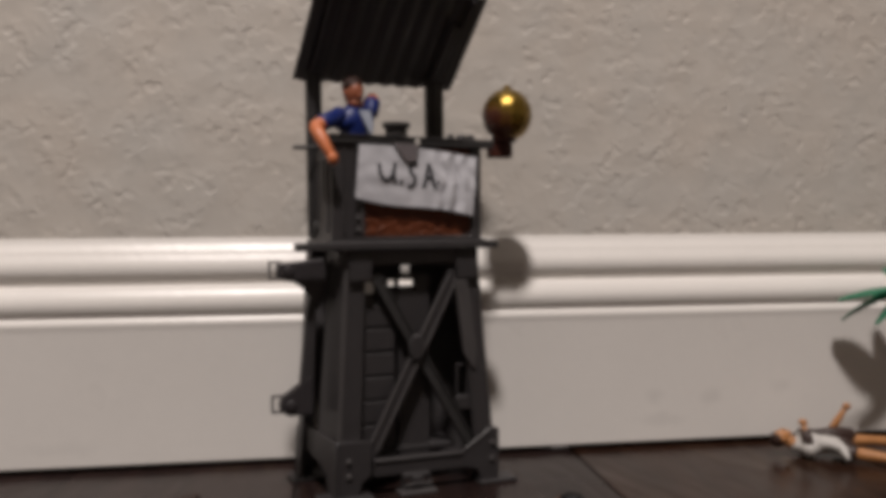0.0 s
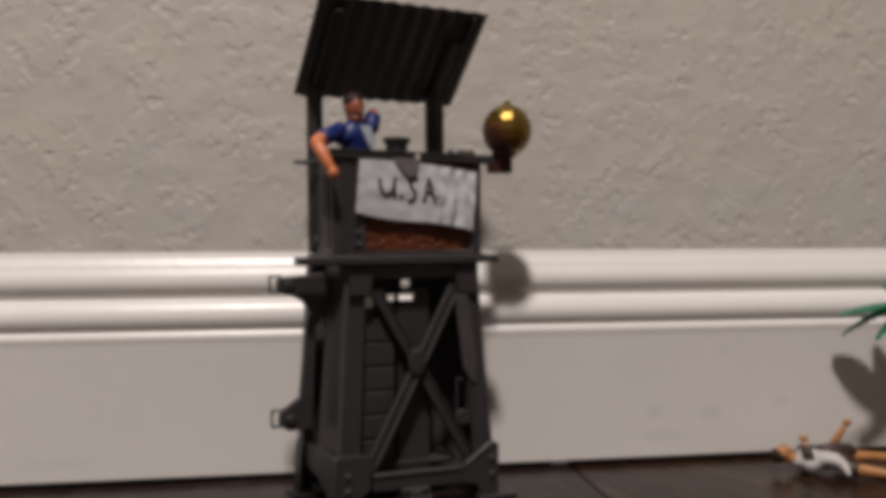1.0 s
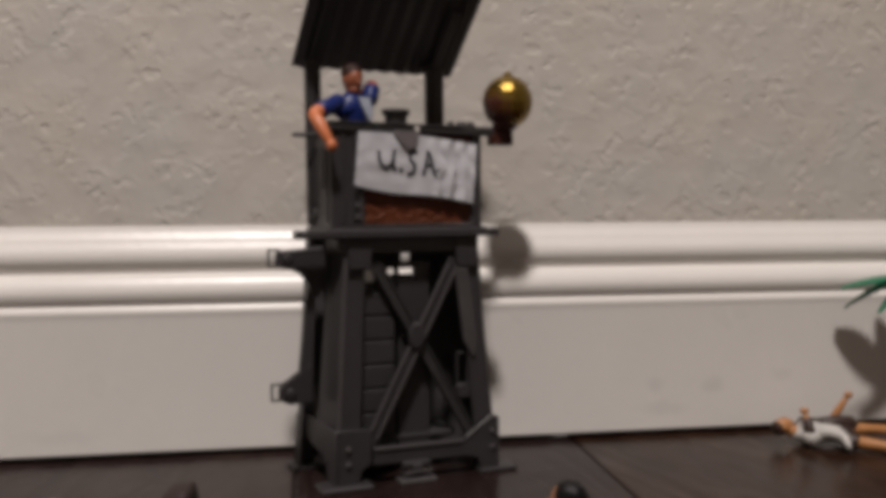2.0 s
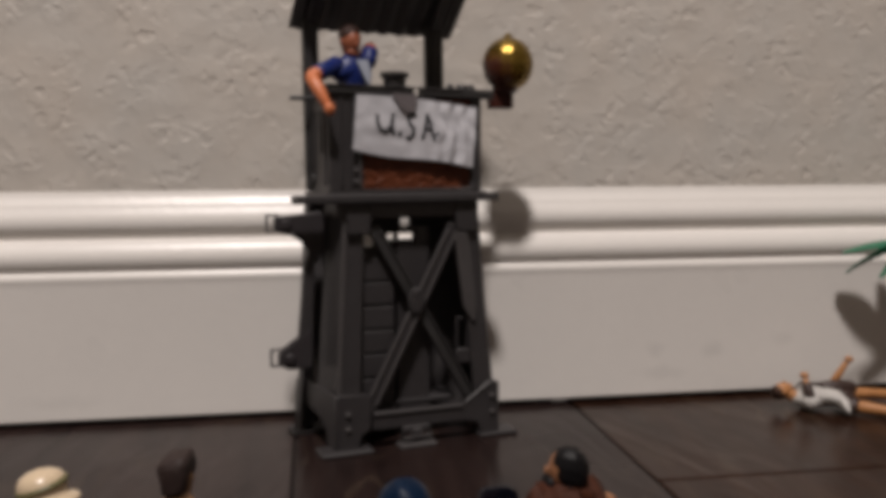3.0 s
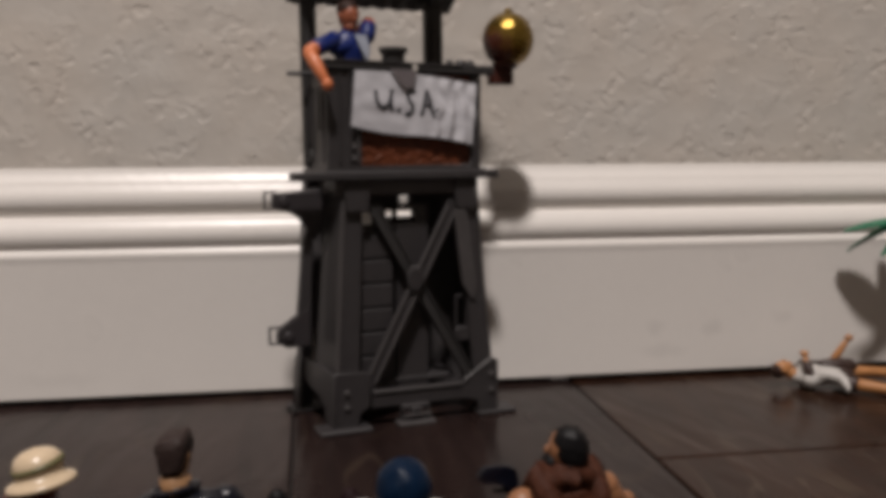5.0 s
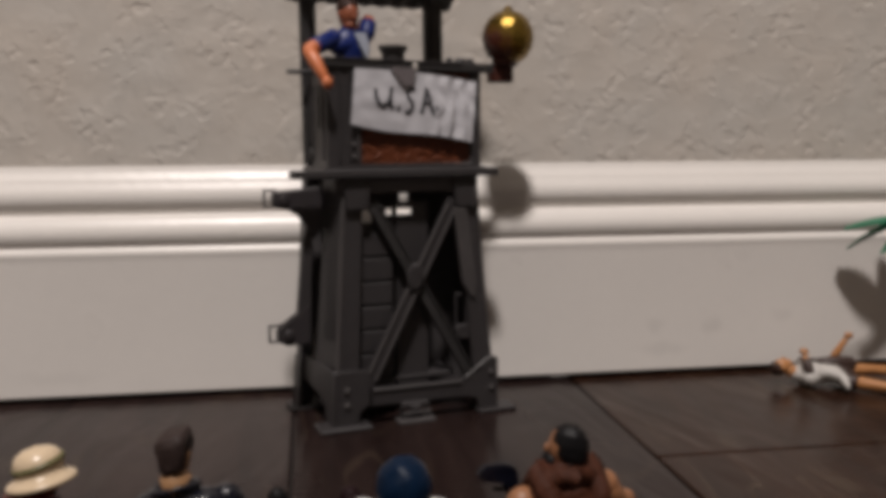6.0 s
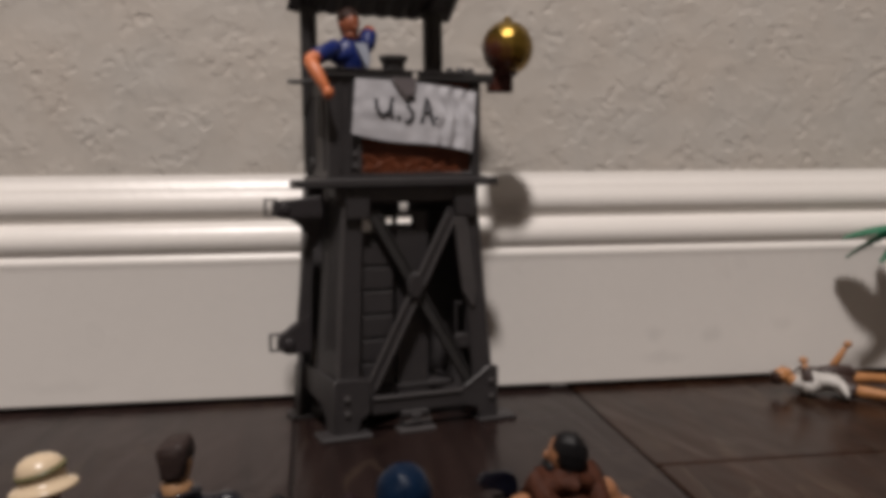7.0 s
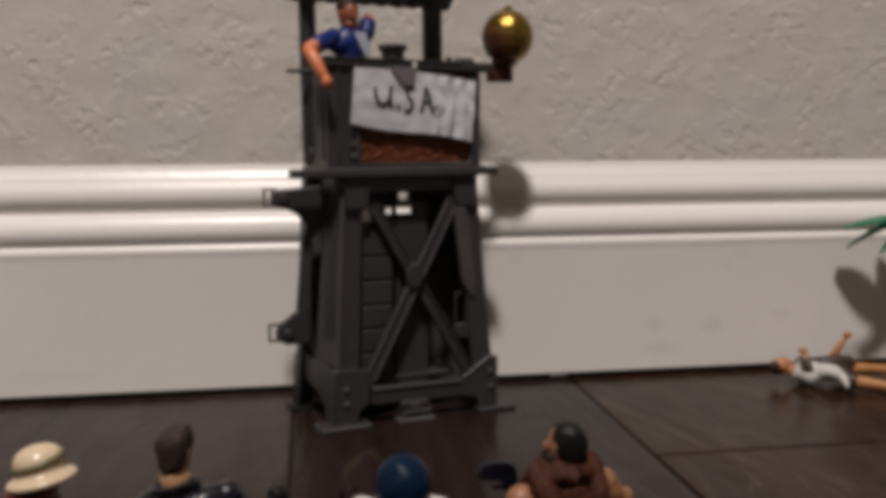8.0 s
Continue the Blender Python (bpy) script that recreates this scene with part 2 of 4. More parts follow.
# lighter copy of the grey plastic; fill light is put into the colour
INNER = material("brightened_inner_plastic", (0.058, 0.053, 0.054), rough=0.55, vary=0.2, scale=260, stain=0.15, stain_scale=40)
# lighter copy of the grey plastic, for small parts and painted edge highlights
LIGHTGREY = material("light_grey_plastic", (0.060, 0.0550, 0.0552), rough=0.42, vary=0.2, scale=260, stain=0.2, stain_scale=60)
RUBBLE = material("brown_plastic", (0.100, 0.0275, 0.0110), rough=0.42, spec=0.3, vary=0.35, scale=330, stain=0.3, stain_scale=120, bump=0.0004, bump_scale=420)
REDBROWN = material("red_brown_plastic", (0.055, 0.014, 0.009), rough=0.5, spec=0.3, vary=0.2)
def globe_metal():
    """Gold plating, its dark side reflection painted in as red-brown, fine lengthwise ribs."""
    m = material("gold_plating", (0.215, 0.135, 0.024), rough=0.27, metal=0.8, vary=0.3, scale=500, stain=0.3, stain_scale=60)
    nt = m.node_tree
    n, l = nt.nodes, nt.links
    b = n["Principled BSDF"]
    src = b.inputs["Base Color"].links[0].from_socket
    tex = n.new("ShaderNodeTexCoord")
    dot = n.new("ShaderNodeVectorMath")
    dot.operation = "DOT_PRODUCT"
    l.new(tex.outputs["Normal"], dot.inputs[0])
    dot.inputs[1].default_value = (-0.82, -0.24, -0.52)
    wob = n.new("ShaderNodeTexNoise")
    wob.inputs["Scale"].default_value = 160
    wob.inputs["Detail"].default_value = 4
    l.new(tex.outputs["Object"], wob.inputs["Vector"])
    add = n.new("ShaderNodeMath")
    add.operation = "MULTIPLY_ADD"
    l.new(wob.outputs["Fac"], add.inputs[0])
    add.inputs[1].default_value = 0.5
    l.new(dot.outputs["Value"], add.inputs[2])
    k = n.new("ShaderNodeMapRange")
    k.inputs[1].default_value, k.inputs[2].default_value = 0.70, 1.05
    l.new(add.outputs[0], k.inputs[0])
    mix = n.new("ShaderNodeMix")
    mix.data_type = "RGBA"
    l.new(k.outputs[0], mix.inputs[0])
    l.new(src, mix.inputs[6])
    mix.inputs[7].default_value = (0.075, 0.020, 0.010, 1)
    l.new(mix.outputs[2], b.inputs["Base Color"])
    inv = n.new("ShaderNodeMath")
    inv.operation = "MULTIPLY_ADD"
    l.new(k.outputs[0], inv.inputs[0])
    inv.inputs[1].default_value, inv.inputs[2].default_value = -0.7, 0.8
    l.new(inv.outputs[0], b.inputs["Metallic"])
    mp = n.new("ShaderNodeMapping")
    mp.inputs["Scale"].default_value = (900, 900, 90)
    l.new(tex.outputs["Object"], mp.inputs["Vector"])
    rib = n.new("ShaderNodeTexNoise")
    rib.inputs["Scale"].default_value = 1.0
    l.new(mp.outputs[0], rib.inputs["Vector"])
    bp = n.new("ShaderNodeBump")
    bp.inputs["Strength"].default_value = 1.0
    bp.inputs["Distance"].default_value = 0.0004
    l.new(rib.outputs["Fac"], bp.inputs["Height"])
    l.new(bp.outputs[0], b.inputs["Normal"])
    return m


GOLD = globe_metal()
PAPER = material("white_paper", (0.51, 0.507, 0.535), rough=0.8, vary=0.06, scale=200, stain=0.18, stain_scale=90, bump=0.0002, bump_scale=180)
TAPE = material("grey_tape", (0.135, 0.118, 0.122), rough=0.6, vary=0.1)
INK = material("black_ink", (0.012, 0.012, 0.016), rough=0.7)
SKIN = material("tan_plastic", (0.58, 0.178, 0.070), rough=0.42, vary=0.08, stain=0.08, stain_scale=120)
# darker copy of the tan plastic; shade over the face is put into its colour
FACE_SHADED = material("shaded_face_plastic", (0.27, 0.080, 0.036), rough=0.5, vary=0.3, scale=500)
SKIN_SAND = material("sandy_plastic", (0.30, 0.165, 0.080), rough=0.45, vary=0.08)
SKIN_TAN = material("yellow_tan_plastic", (0.40, 0.180, 0.064), rough=0.45, vary=0.1, stain=0.12, stain_scale=120)
SKIN_DARK = material("brown_skin_plastic", (0.27, 0.105, 0.048), rough=0.42, vary=0.1)
SKIN_PALE = material("pale_tan_plastic", (0.25, 0.112, 0.052), rough=0.45, vary=0.08)
BLUE = material("blue_plastic", (0.0055, 0.017, 0.118), rough=0.42, spec=0.4, vary=0.15)
PALEBLUE = material("pale_blue_plastic", (0.34, 0.37, 0.44), rough=0.45, vary=0.25, scale=420)
WHITE = material("white_plastic", (0.52, 0.51, 0.50), rough=0.4, vary=0.06)
DUSK = material("dusky_plastic", (0.012, 0.0042, 0.0056), rough=0.6, spec=0.12, vary=0.2)
SHIRT = material("white_shirt_plastic", (0.50, 0.48, 0.455), rough=0.45, vary=0.06)
HAIR = material("brown_hair_plastic", (0.030, 0.014, 0.010), rough=0.6, spec=0.25, vary=0.3, scale=700, bump=0.0004, bump_scale=900)
DARKHAIR = material("dark_hair_plastic", (0.027, 0.0165, 0.0145), rough=0.55, spec=0.3, vary=0.35, scale=800, bump=0.0005, bump_scale=900)
BLACK = material("black_plastic", (0.0040, 0.0047, 0.0095), rough=0.24, vary=0.2, bump=0.0009, bump_scale=170)
MATTBLACK = material("matt_black_plastic", (0.0062, 0.0058, 0.0064), rough=0.5, spec=0.14, vary=0.15)
NAVY = material("navy_plastic", (0.0022, 0.0098, 0.0270), rough=0.38, spec=0.10, vary=0.3, scale=300, bump=0.0004, bump_scale=300)
BEIGE = material("beige_plastic", (0.56, 0.44, 0.30), rough=0.28, vary=0.06)
OLIVE = material("olive_plastic", (0.120, 0.108, 0.046), rough=0.45, vary=0.15)
VEST = material("brown_vest_plastic", (0.047, 0.0150, 0.0076), rough=0.65, spec=0.15, vary=0.5, scale=420, bump=0.0011, bump_scale=330)
MAROON = material("maroon_plastic", (0.075, 0.014, 0.012), rough=0.20, vary=0.2)
SHORTS = material("dark_brown_plastic", (0.034, 0.017, 0.013), rough=0.5, vary=0.2)
KHAKI = material("khaki_plastic", (0.17, 0.12, 0.065), rough=0.5, vary=0.15)
PALM = material("green_palm_plastic", (0.010, 0.150, 0.075), rough=0.4, vary=0.2, scale=300)
TRUNK = material("palm_trunk_plastic", (0.11, 0.060, 0.030), rough=0.6, vary=0.3, bump=0.0005, bump_scale=300)
GLOW = material("lamp_diffuser", (0.8, 0.8, 0.78), rough=0.5)
GLOW.node_tree.nodes["Principled BSDF"].inputs["Emission Color"].default_value = (1.0, 0.905, 0.865, 1)
GLOW.node_tree.nodes["Principled BSDF"].inputs["Emission Strength"].default_value = 6.0


# ---- mesh helpers ----
def finish(bm, name, mats, smooth=True, angle=35):
    me = bpy.data.meshes.new(name)
    bmesh.ops.recalc_face_normals(bm, faces=bm.faces)
    bm.to_mesh(me)
    bm.free()
    for m in mats if isinstance(mats, (list, tuple)) else [mats]:
        me.materials.append(m)
    if smooth:
        me.shade_smooth()
        me.set_sharp_from_angle(angle=radians(angle))
    return me


def part(name, bm, mats, parent=None, label="", smooth=True, angle=35):
    """One mesh object, under a thing or a part where a parent is given."""
    ob = new(name, finish(bm, name, mats, smooth, angle))
    if parent is not None:
        ob.parent = parent
    if label:
        ob["label"] = label
    return ob


def thing(name, m, label, category, group="", kind=""):
    e = new(name)
    e.empty_display_size = 0.01
    e.matrix_world = m
    return tagged(e, label, category, group, kind)


def quads(bm, verts, faces, mat=0):
    vs = [bm.verts.new(v) for v in verts]
    for f in faces:
        bm.faces.new([vs[i] for i in f]).material_index = mat
    return vs


def prism(bm, outline, way, mat=0):
    """A closed outline (3D points, in order), pushed along the vector way."""
    way = Vector(way)
    a = [bm.verts.new(p) for p in outline]
    b = [bm.verts.new(Vector(p) + way) for p in outline]
    n = len(a)
    fs = [bm.faces.new(a), bm.faces.new(list(reversed(b)))]
    for i in range(n):
        fs.append(bm.faces.new([a[(i + 1) % n], a[i], b[i], b[(i + 1) % n]]))
    for f in fs:
        f.material_index = mat


def bevelled(bm, width, segments=1):
    bmesh.ops.bevel(bm, geom=list(bm.edges), offset=width, segments=segments, affect="EDGES", clamp_overlap=True)
    return bm


def box(u0, u1, v0, v1, z0, z1, bevel=0.0004, bm=None, mat=0):
    own = bmesh.new()
    prism(own, [(u0, v0, z0), (u1, v0, z0), (u1, v1, z0), (u0, v1, z0)], (0, 0, z1 - z0), mat)
    if bevel:
        bevelled(own, bevel)
    return merge(bm, own)


def merge(bm, own):
    if bm is None:
        return own
    me = bpy.data.meshes.new("tmp")
    own.to_mesh(me)
    own.free()
    bm.from_mesh(me)
    bpy.data.meshes.remove(me)
    return bm


def beam(p, q, w, d, side=(0, 1, 0), bevel=0.0004, bm=None, mat=0, w2=None):
    """A bar from p to q; d is its thickness along side, w its width across (w2 at its far end)."""
    p, q, s = Vector(p), Vector(q), Vector(side).normalized()
    ax = (q - p).normalized()
    c = ax.cross(s).normalized()
    s = c.cross(ax).normalized()
    own = bmesh.new()
    w2 = w if w2 is None else w2
    vs = []
    for o, ww in ((p, w), (q, w2)):
        for i, j in ((-1, -1), (1, -1), (1, 1), (-1, 1)):
            vs.append(o + c * (i * ww / 2) + s * (j * d / 2))
    quads(own, vs, [(0, 1, 2, 3), (7, 6, 5, 4), (0, 4, 5, 1), (1, 5, 6, 2), (2, 6, 7, 3), (3, 7, 4, 0)], mat)
    if bevel:
        bevelled(own, bevel)
    return merge(bm, own)


def lathe(profile, seg=24, m=Matrix(), bm=None, mat=0):
    """A profile of (radius, height) turned round z, then placed by m."""
    own = bmesh.new()
    rings = []
    for r, z in profile:
        if r < 1e-6:
            rings.append([own.verts.new(m @ Vector((0, 0, z)))])
        else:
            rings.append([own.verts.new(m @ Vector((r * math.cos(2 * math.pi * i / seg), r * math.sin(2 * math.pi * i / seg), z))) for i in range(seg)])
    for a, b in zip(rings, rings[1:]):
        for i in range(seg):
            j = (i + 1) % seg
            if len(a) == 1 and len(b) == 1:
                continue
            if len(a) == 1:
                f = own.faces.new([a[0], b[i], b[j]])
            elif len(b) == 1:
                f = own.faces.new([a[i], a[j], b[0]])
            else:
                f = own.faces.new([a[i], a[j], b[j], b[i]])
            f.material_index = mat
    for ring in (rings[0], rings[-1]):
        if len(ring) > 1:
            own.faces.new(ring).material_index = mat
    return merge(bm, own)


def limb(bm, pts, radii, mat=0, seg=12, flat=1.0, side=(1, 0, 0)):
    """A rounded limb through points; flat squeezes it across side."""
    pts = [Vector(p) for p in pts]
    out = []
    first, last = (pts[1] - pts[0]).normalized(), (pts[-1] - pts[-2]).normalized()
    sec = [(pts[0] - first * radii[0] * 0.55, radii[0] * 0.55)]
    sec += [(p, r) for p, r in zip(pts, radii)]
    sec += [(pts[-1] + last * radii[-1] * 0.55, radii[-1] * 0.55)]
    for i, (p, r) in enumerate(sec):
        a = sec[max(i - 1, 0)][0]
        b = sec[min(i + 1, len(sec) - 1)][0]
        ax = (b - a).normalized()
        s = Vector(side)
        s = (s - ax * s.dot(ax))
        s = s.normalized() if s.length > 0.05 else ax.orthogonal().normalized()
        c = ax.cross(s)
        out.append([bm.verts.new(p + s * (r * math.cos(2 * math.pi * k / seg)) + c * (r * flat * math.sin(2 * math.pi * k / seg))) for k in range(seg)])
    for a, b in zip(out, out[1:]):
        for k in range(seg):
            bm.faces.new([a[k], a[(k + 1) % seg], b[(k + 1) % seg], b[k]]).material_index = mat
    bm.faces.new(out[0]).material_index = mat
    bm.faces.new(out[-1]).material_index = mat


def blob(bm, c, r, mat=0, m=Matrix(), seg=14, rows=9, lumps=0.0):
    """A rounded lump with radii r round c, turned by m; lumps makes it uneven."""
    c, r = Vector(c), Vector(r)
    rings = []
    for i in range(rows + 1):
        th = math.pi * i / rows
        ring = []
        for k in range(1 if i in (0, rows) else seg):
            ph = 2 * math.pi * k / seg
            d = Vector((math.sin(th) * math.cos(ph), math.sin(th) * math.sin(ph), math.cos(th)))
            s = 1 + lumps * noise.noise(d * 3.1 + c * 300)
            ring.append(bm.verts.new(c + m.to_3x3() @ Vector((d.x * r.x * s, d.y * r.y * s, d.z * r.z * s))))
        rings.append(ring)
    for a, b in zip(rings, rings[1:]):
        for k in range(seg):
            j = (k + 1) % seg
            if len(a) == 1:
                f = bm.faces.new([a[0], b[k], b[j]])
            elif len(b) == 1:
                f = bm.faces.new([a[k], b[0], a[j]])
            else:
                f = bm.faces.new([a[k], b[k], b[j], a[j]])
            f.material_index = mat


def plate(us, zs, holes, v0, v1, along="u"):
    """One plate with openings: cells of the breaks us and zs, but for the holes (i, j); it lies along u, or along v."""
    bm = bmesh.new()
    made = {}

    def at(i, j, k):
        if (i, j, k) not in made:
            d = (v0, v1)[k]
            made[i, j, k] = bm.verts.new((us[i], d, zs[j]) if along == "u" else (d, us[i], zs[j]))
        return made[i, j, k]

    full = {(i, j) for i in range(len(us) - 1) for j in range(len(zs) - 1)} - set(holes)
    for i, j in full:
        q = [(i, j), (i + 1, j), (i + 1, j + 1), (i, j + 1)]
        for k in (0, 1):
            bm.faces.new([at(*c, k) for c in q])
        for a, b, side in ((q[0], q[1], (i, j - 1)), (q[1], q[2], (i + 1, j)), (q[2], q[3], (i, j + 1)), (q[3], q[0], (i - 1, j))):
            if side not in full:
                bm.faces.new([at(*a, 0), at(*b, 0), at(*b, 1), at(*a, 1)])
    bmesh.ops.recalc_face_normals(bm, faces=bm.faces)
    return bm


# ---- the room ----
X0, X1, Y0, Y1, H = -2.6, 2.6, -4.2, 0.001, 2.40


def wall(name, x0, x1, y0, y1, mat, label):
    ob = part(name, box(x0, x1, y0, y1, 0, H, bevel=0), mat, smooth=False)
    return tagged(ob, label, "wall", kind="structure")


wall("wall_north", X0 - 0.12, X1 + 0.12, Y1, Y1 + 0.12, WALL, "grey-beige painted wall with a trowelled knockdown texture")
# unseen walls and ceiling, added to bounce fill light; size and paint tuned for it
wall("wall_south", X0 - 0.12, X1 + 0.12, Y0 - 0.12, Y0, PLAIN_WALL, "unseen plain grey-beige painted wall")
wall("wall_west", X0 - 0.12, X0, Y0, Y1, PLAIN_WALL, "unseen plain grey-beige painted wall")
wall("wall_east", X1, X1 + 0.12, Y0, Y1, PLAIN_WALL, "unseen plain grey-beige painted wall")
tagged(part("ceiling", box(X0 - 0.12, X1 + 0.12, Y0 - 0.12, Y1 + 0.12, H + 0.002, H + 0.12, bevel=0), CEIL, smooth=False),
       "plain off-white painted ceiling", "ceiling", kind="structure")


def baseboard():
    """Tall moulded skirting: rounded cap, cove, bead, small lip, flat face down to a thin gap over the floor."""
    bm = bmesh.new()
    prof = [(0.0140, 0.1366), (0.0127, 0.1364), (0.0123, 0.1354), (0.0120, 0.1342), (0.0115, 0.1330), (0.0108, 0.1317), (0.0100, 0.1304), (0.0092, 0.1291), (0.0086, 0.1279), (0.0083, 0.1270),
            (0.0079, 0.1262), (0.0073, 0.1251), (0.0066, 0.1238), (0.0059, 0.1224), (0.0053, 0.1209), (0.0050, 0.1196), (0.0048, 0.1184), (0.0048, 0.1162), (0.0052, 0.1147),
            (0.0060, 0.1130), (0.0070, 0.1113), (0.0079, 0.1096), (0.0084, 0.1082), (0.0080, 0.1073), (0.0058, 0.1068)]      # cap of two soft swellings, then a cove
    for i in range(11):                     # bead, full below its middle
        a = i / 10
        prof.append((0.0050 - 0.0050 * math.sin(math.pi * (0.03 + 0.76 * a)) ** 0.9, 0.1064 - 0.0158 * a))
    prof += [(0.0034, 0.0898), (0.0022, 0.0890), (0.0006, 0.0872), (0.0, 0.0850), (0.0002, 0.0842), (0.0006, 0.080), (0.0006, 0.0008), (0.0014, 0.0), (0.0140, 0.0)]
    prof = [(min(y - 0.012, Y1 + 0.0005), 0.0034 + 0.972 * z) for y, z in prof]
    prism(bm, [(X0, y, z) for y, z in prof], (X1 - X0, 0, 0))
    ob = part("baseboard", bm, TRIM, angle=40)
    return tagged(ob, "tall white semi-gloss moulded baseboard along the wall", "baseboard", kind="structure")


skirting = baseboard()
bm = bmesh.new()
blob(bm, (0.0235, -0.0112, 0.0024), (0.0046, 0.0006, 0.0007), 0, Matrix(), 14, 7, 0.6)
blob(bm, (0.0190, -0.0112, 0.0022), (0.0016, 0.0005, 0.0005), 0, Matrix(), 10, 6, 0.5)
part("caulk_chip", bm, CAULK, skirting)


def ceiling_light():
    t = thing("ceiling_light", Matrix.Translation((LAMP.x, LAMP.y, H + 0.002)), "round white recessed ceiling light, lit", "ceiling light")
    part("trim_ring", lathe([(0.084, 0), (0.107, 0), (0.108, -0.003), (0.102, -0.006), (0.090, -0.006), (0.084, -0.004)], 40), CEIL, t)
    part("diffuser", lathe([(0.0, -0.0005), (0.083, -0.0005), (0.083, -0.002), (0.0, -0.003)], 32), GLOW, t, "glowing warm diffuser")


ceiling_light()


# ---- the guard tower ----
TOWER = pose(-0.117, -0.0823, 0.0, 0, 0, 13)
tower = thing("toy_guard_tower", TOWER, "dark grey plastic toy guard tower with corrugated roof", "toy tower")


def foot(u, v, du0, du1, dv0, dv1):
    own = box(u + du0, u + du1, v + dv0, v + dv1, 0.0, 0.0022, 0.0006)
    return part("foot_pad", own, GREY, tower)


foot(0.0, 0.0, -0.0115, 0.0165, -0.0085, 0.007)
foot(0.092, 0.0, -0.0135, 0.0095, -0.006, 0.008)
foot(-0.0075, 0.047, -0.0095, 0.012, -0.010, 0.006)
foot(0.1035, 0.047, -0.009, 0.006, -0.007, 0.006)


def corner_leg(b, t, su, sv, w, name="leg"):
    """An angle-section post from b to t, with one flange along u and one along v."""
    bm = bmesh.new()
    b, t = Vector(b), Vector(t)
    k = 0.0022
    sec = [(0, 0), (su * w, 0), (su * w, sv * k), (su * k, sv * k), (su * k, sv * w), (0, sv * w)]
    vs = [b + Vector((x, y, 0)) for x, y in sec] + [t + Vector((x * 0.85, y * 0.85, 0)) for x, y in sec]
    n = len(sec)
    quads(bm, vs, [tuple(range(n)), tuple(reversed(range(n, 2 * n)))] + [(i, i + n, (i + 1) % n + n, (i + 1) % n) for i in range(n)])
    bevelled(bm, 0.00035)
    return part(name, bm, GREY, tower)


corner_leg((-0.0027, 0.0, 0.002), (0.0052, 0.0045, 0.131), 1, 1, 0.0135)
corner_leg((0.0915, 0.0, 0.002), (0.0800, 0.0045, 0.131), -1, 1, 0.0125)
corner_leg((-0.0130, 0.047, 0.002), (-0.0066, 0.0445, 0.131), 1, -1, 0.0095)
corner_leg((0.1035, 0.047, 0.002), (0.0885, 0.0445, 0.131), -1, -1, 0.0085)

# strip whose lighter grey paints in the highlight along the rounded corner
part("leg_edge_highlight", beam((0.0000, -0.0002, 0.030), (0.0060, 0.0036, 0.124), 0.0024, 0.0012, bevel=0.0004), LIGHTGREY, tower)

# inner shaft: back wall with small openings under the platform, side wall, boarded ladder face
bm = plate([-0.0020, 0.0250, 0.0325, 0.0405, 0.0448, 0.0475, 0.0490, 0.0545, 0.0565, 0.0930], [0.004, 0.1040, 0.1080, 0.1120, 0.1145, 0.1200, 0.131],
           {(1, 1), (1, 2), (3, 2), (5, 2), (6, 2), (7, 2), (6, 4)}, 0.0415, 0.0432)
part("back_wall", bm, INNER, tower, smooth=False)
bm = bmesh.new()                            # deep side of the near leg, tapering upwards
prism(bm, [(-0.0012, 0.0006, 0.021), (-0.0066, 0.0240, 0.021), (0.0006, 0.0185, 0.129), (0.0054, 0.0050, 0.129)], (0.0016, 0, 0))
part("side_panel", bevelled(bm, 0.0003), GREY, tower)
bm = bmesh.new()
prism(bm, [(0.0935, 0.013, 0.005), (0.0975, 0.0405, 0.005), (0.0865, 0.0405, 0.128), (0.0835, 0.013, 0.128)], (0.0016, 0, 0))
part("side_panel", bm, DARK, tower, smooth=False)

shaft = part("ladder_shaft", box(0.0085, 0.0345, 0.0112, 0.0140, 0.008, 0.1065, 0.0003), GREY, tower)
for i in range(7):                          # boards with open joints
    z = 0.0106 + i * 0.01312
    part("panel_board", box(0.0135, 0.0338, 0.0088, 0.0111, z, z + 0.0116, 0.0004), GREY, shaft)
part("shaft_edge", beam((0.0105, 0.0092, 0.008), (0.0135, 0.0092, 0.1075), 0.0046, 0.0030), GREY, shaft)
bm = plate([0.0366, 0.0380, 0.0475, 0.0545], [0.016, 0.1075, 0.1145, 0.1172], {(0, 1), (1, 1), (0, 2)}, 0.0104, 0.0140)
part("shaft_side", bm, GREY, shaft, smooth=False)
part("ledge", box(0.034, 0.070, 0.010, 0.030, 0.0190, 0.0222, 0.0006), GREY, tower)

# front bracing
braces = (((0.0165, 0.0015, 0.021), (0.0672, 0.0035, 0.1185), 0.0012), ((0.0765, 0.0040, 0.022), (0.0212, 0.0062, 0.1185), 0.0))
for p, q, lift in braces:
    # second brace takes the dark plastic: its shade is put into the colour
    b = part("cross_brace", beam(p, q, 0.0068, 0.0022), GREY if lift else DARK, tower)
    ax = (Vector(q) - Vector(p)).normalized()
    c = ax.cross(Vector((0, 1, 0)))
    for s in (-1, 1):
        o = c * (s * 0.0025) + Vector((0, -0.0015, 0))
        part("brace_ridge", beam(Vector(p) + ax * 0.004 + o, Vector(q) - ax * 0.004 + o, 0.0011, 0.0016, bevel=0.0003), LIGHTGREY if lift else DARK, b)
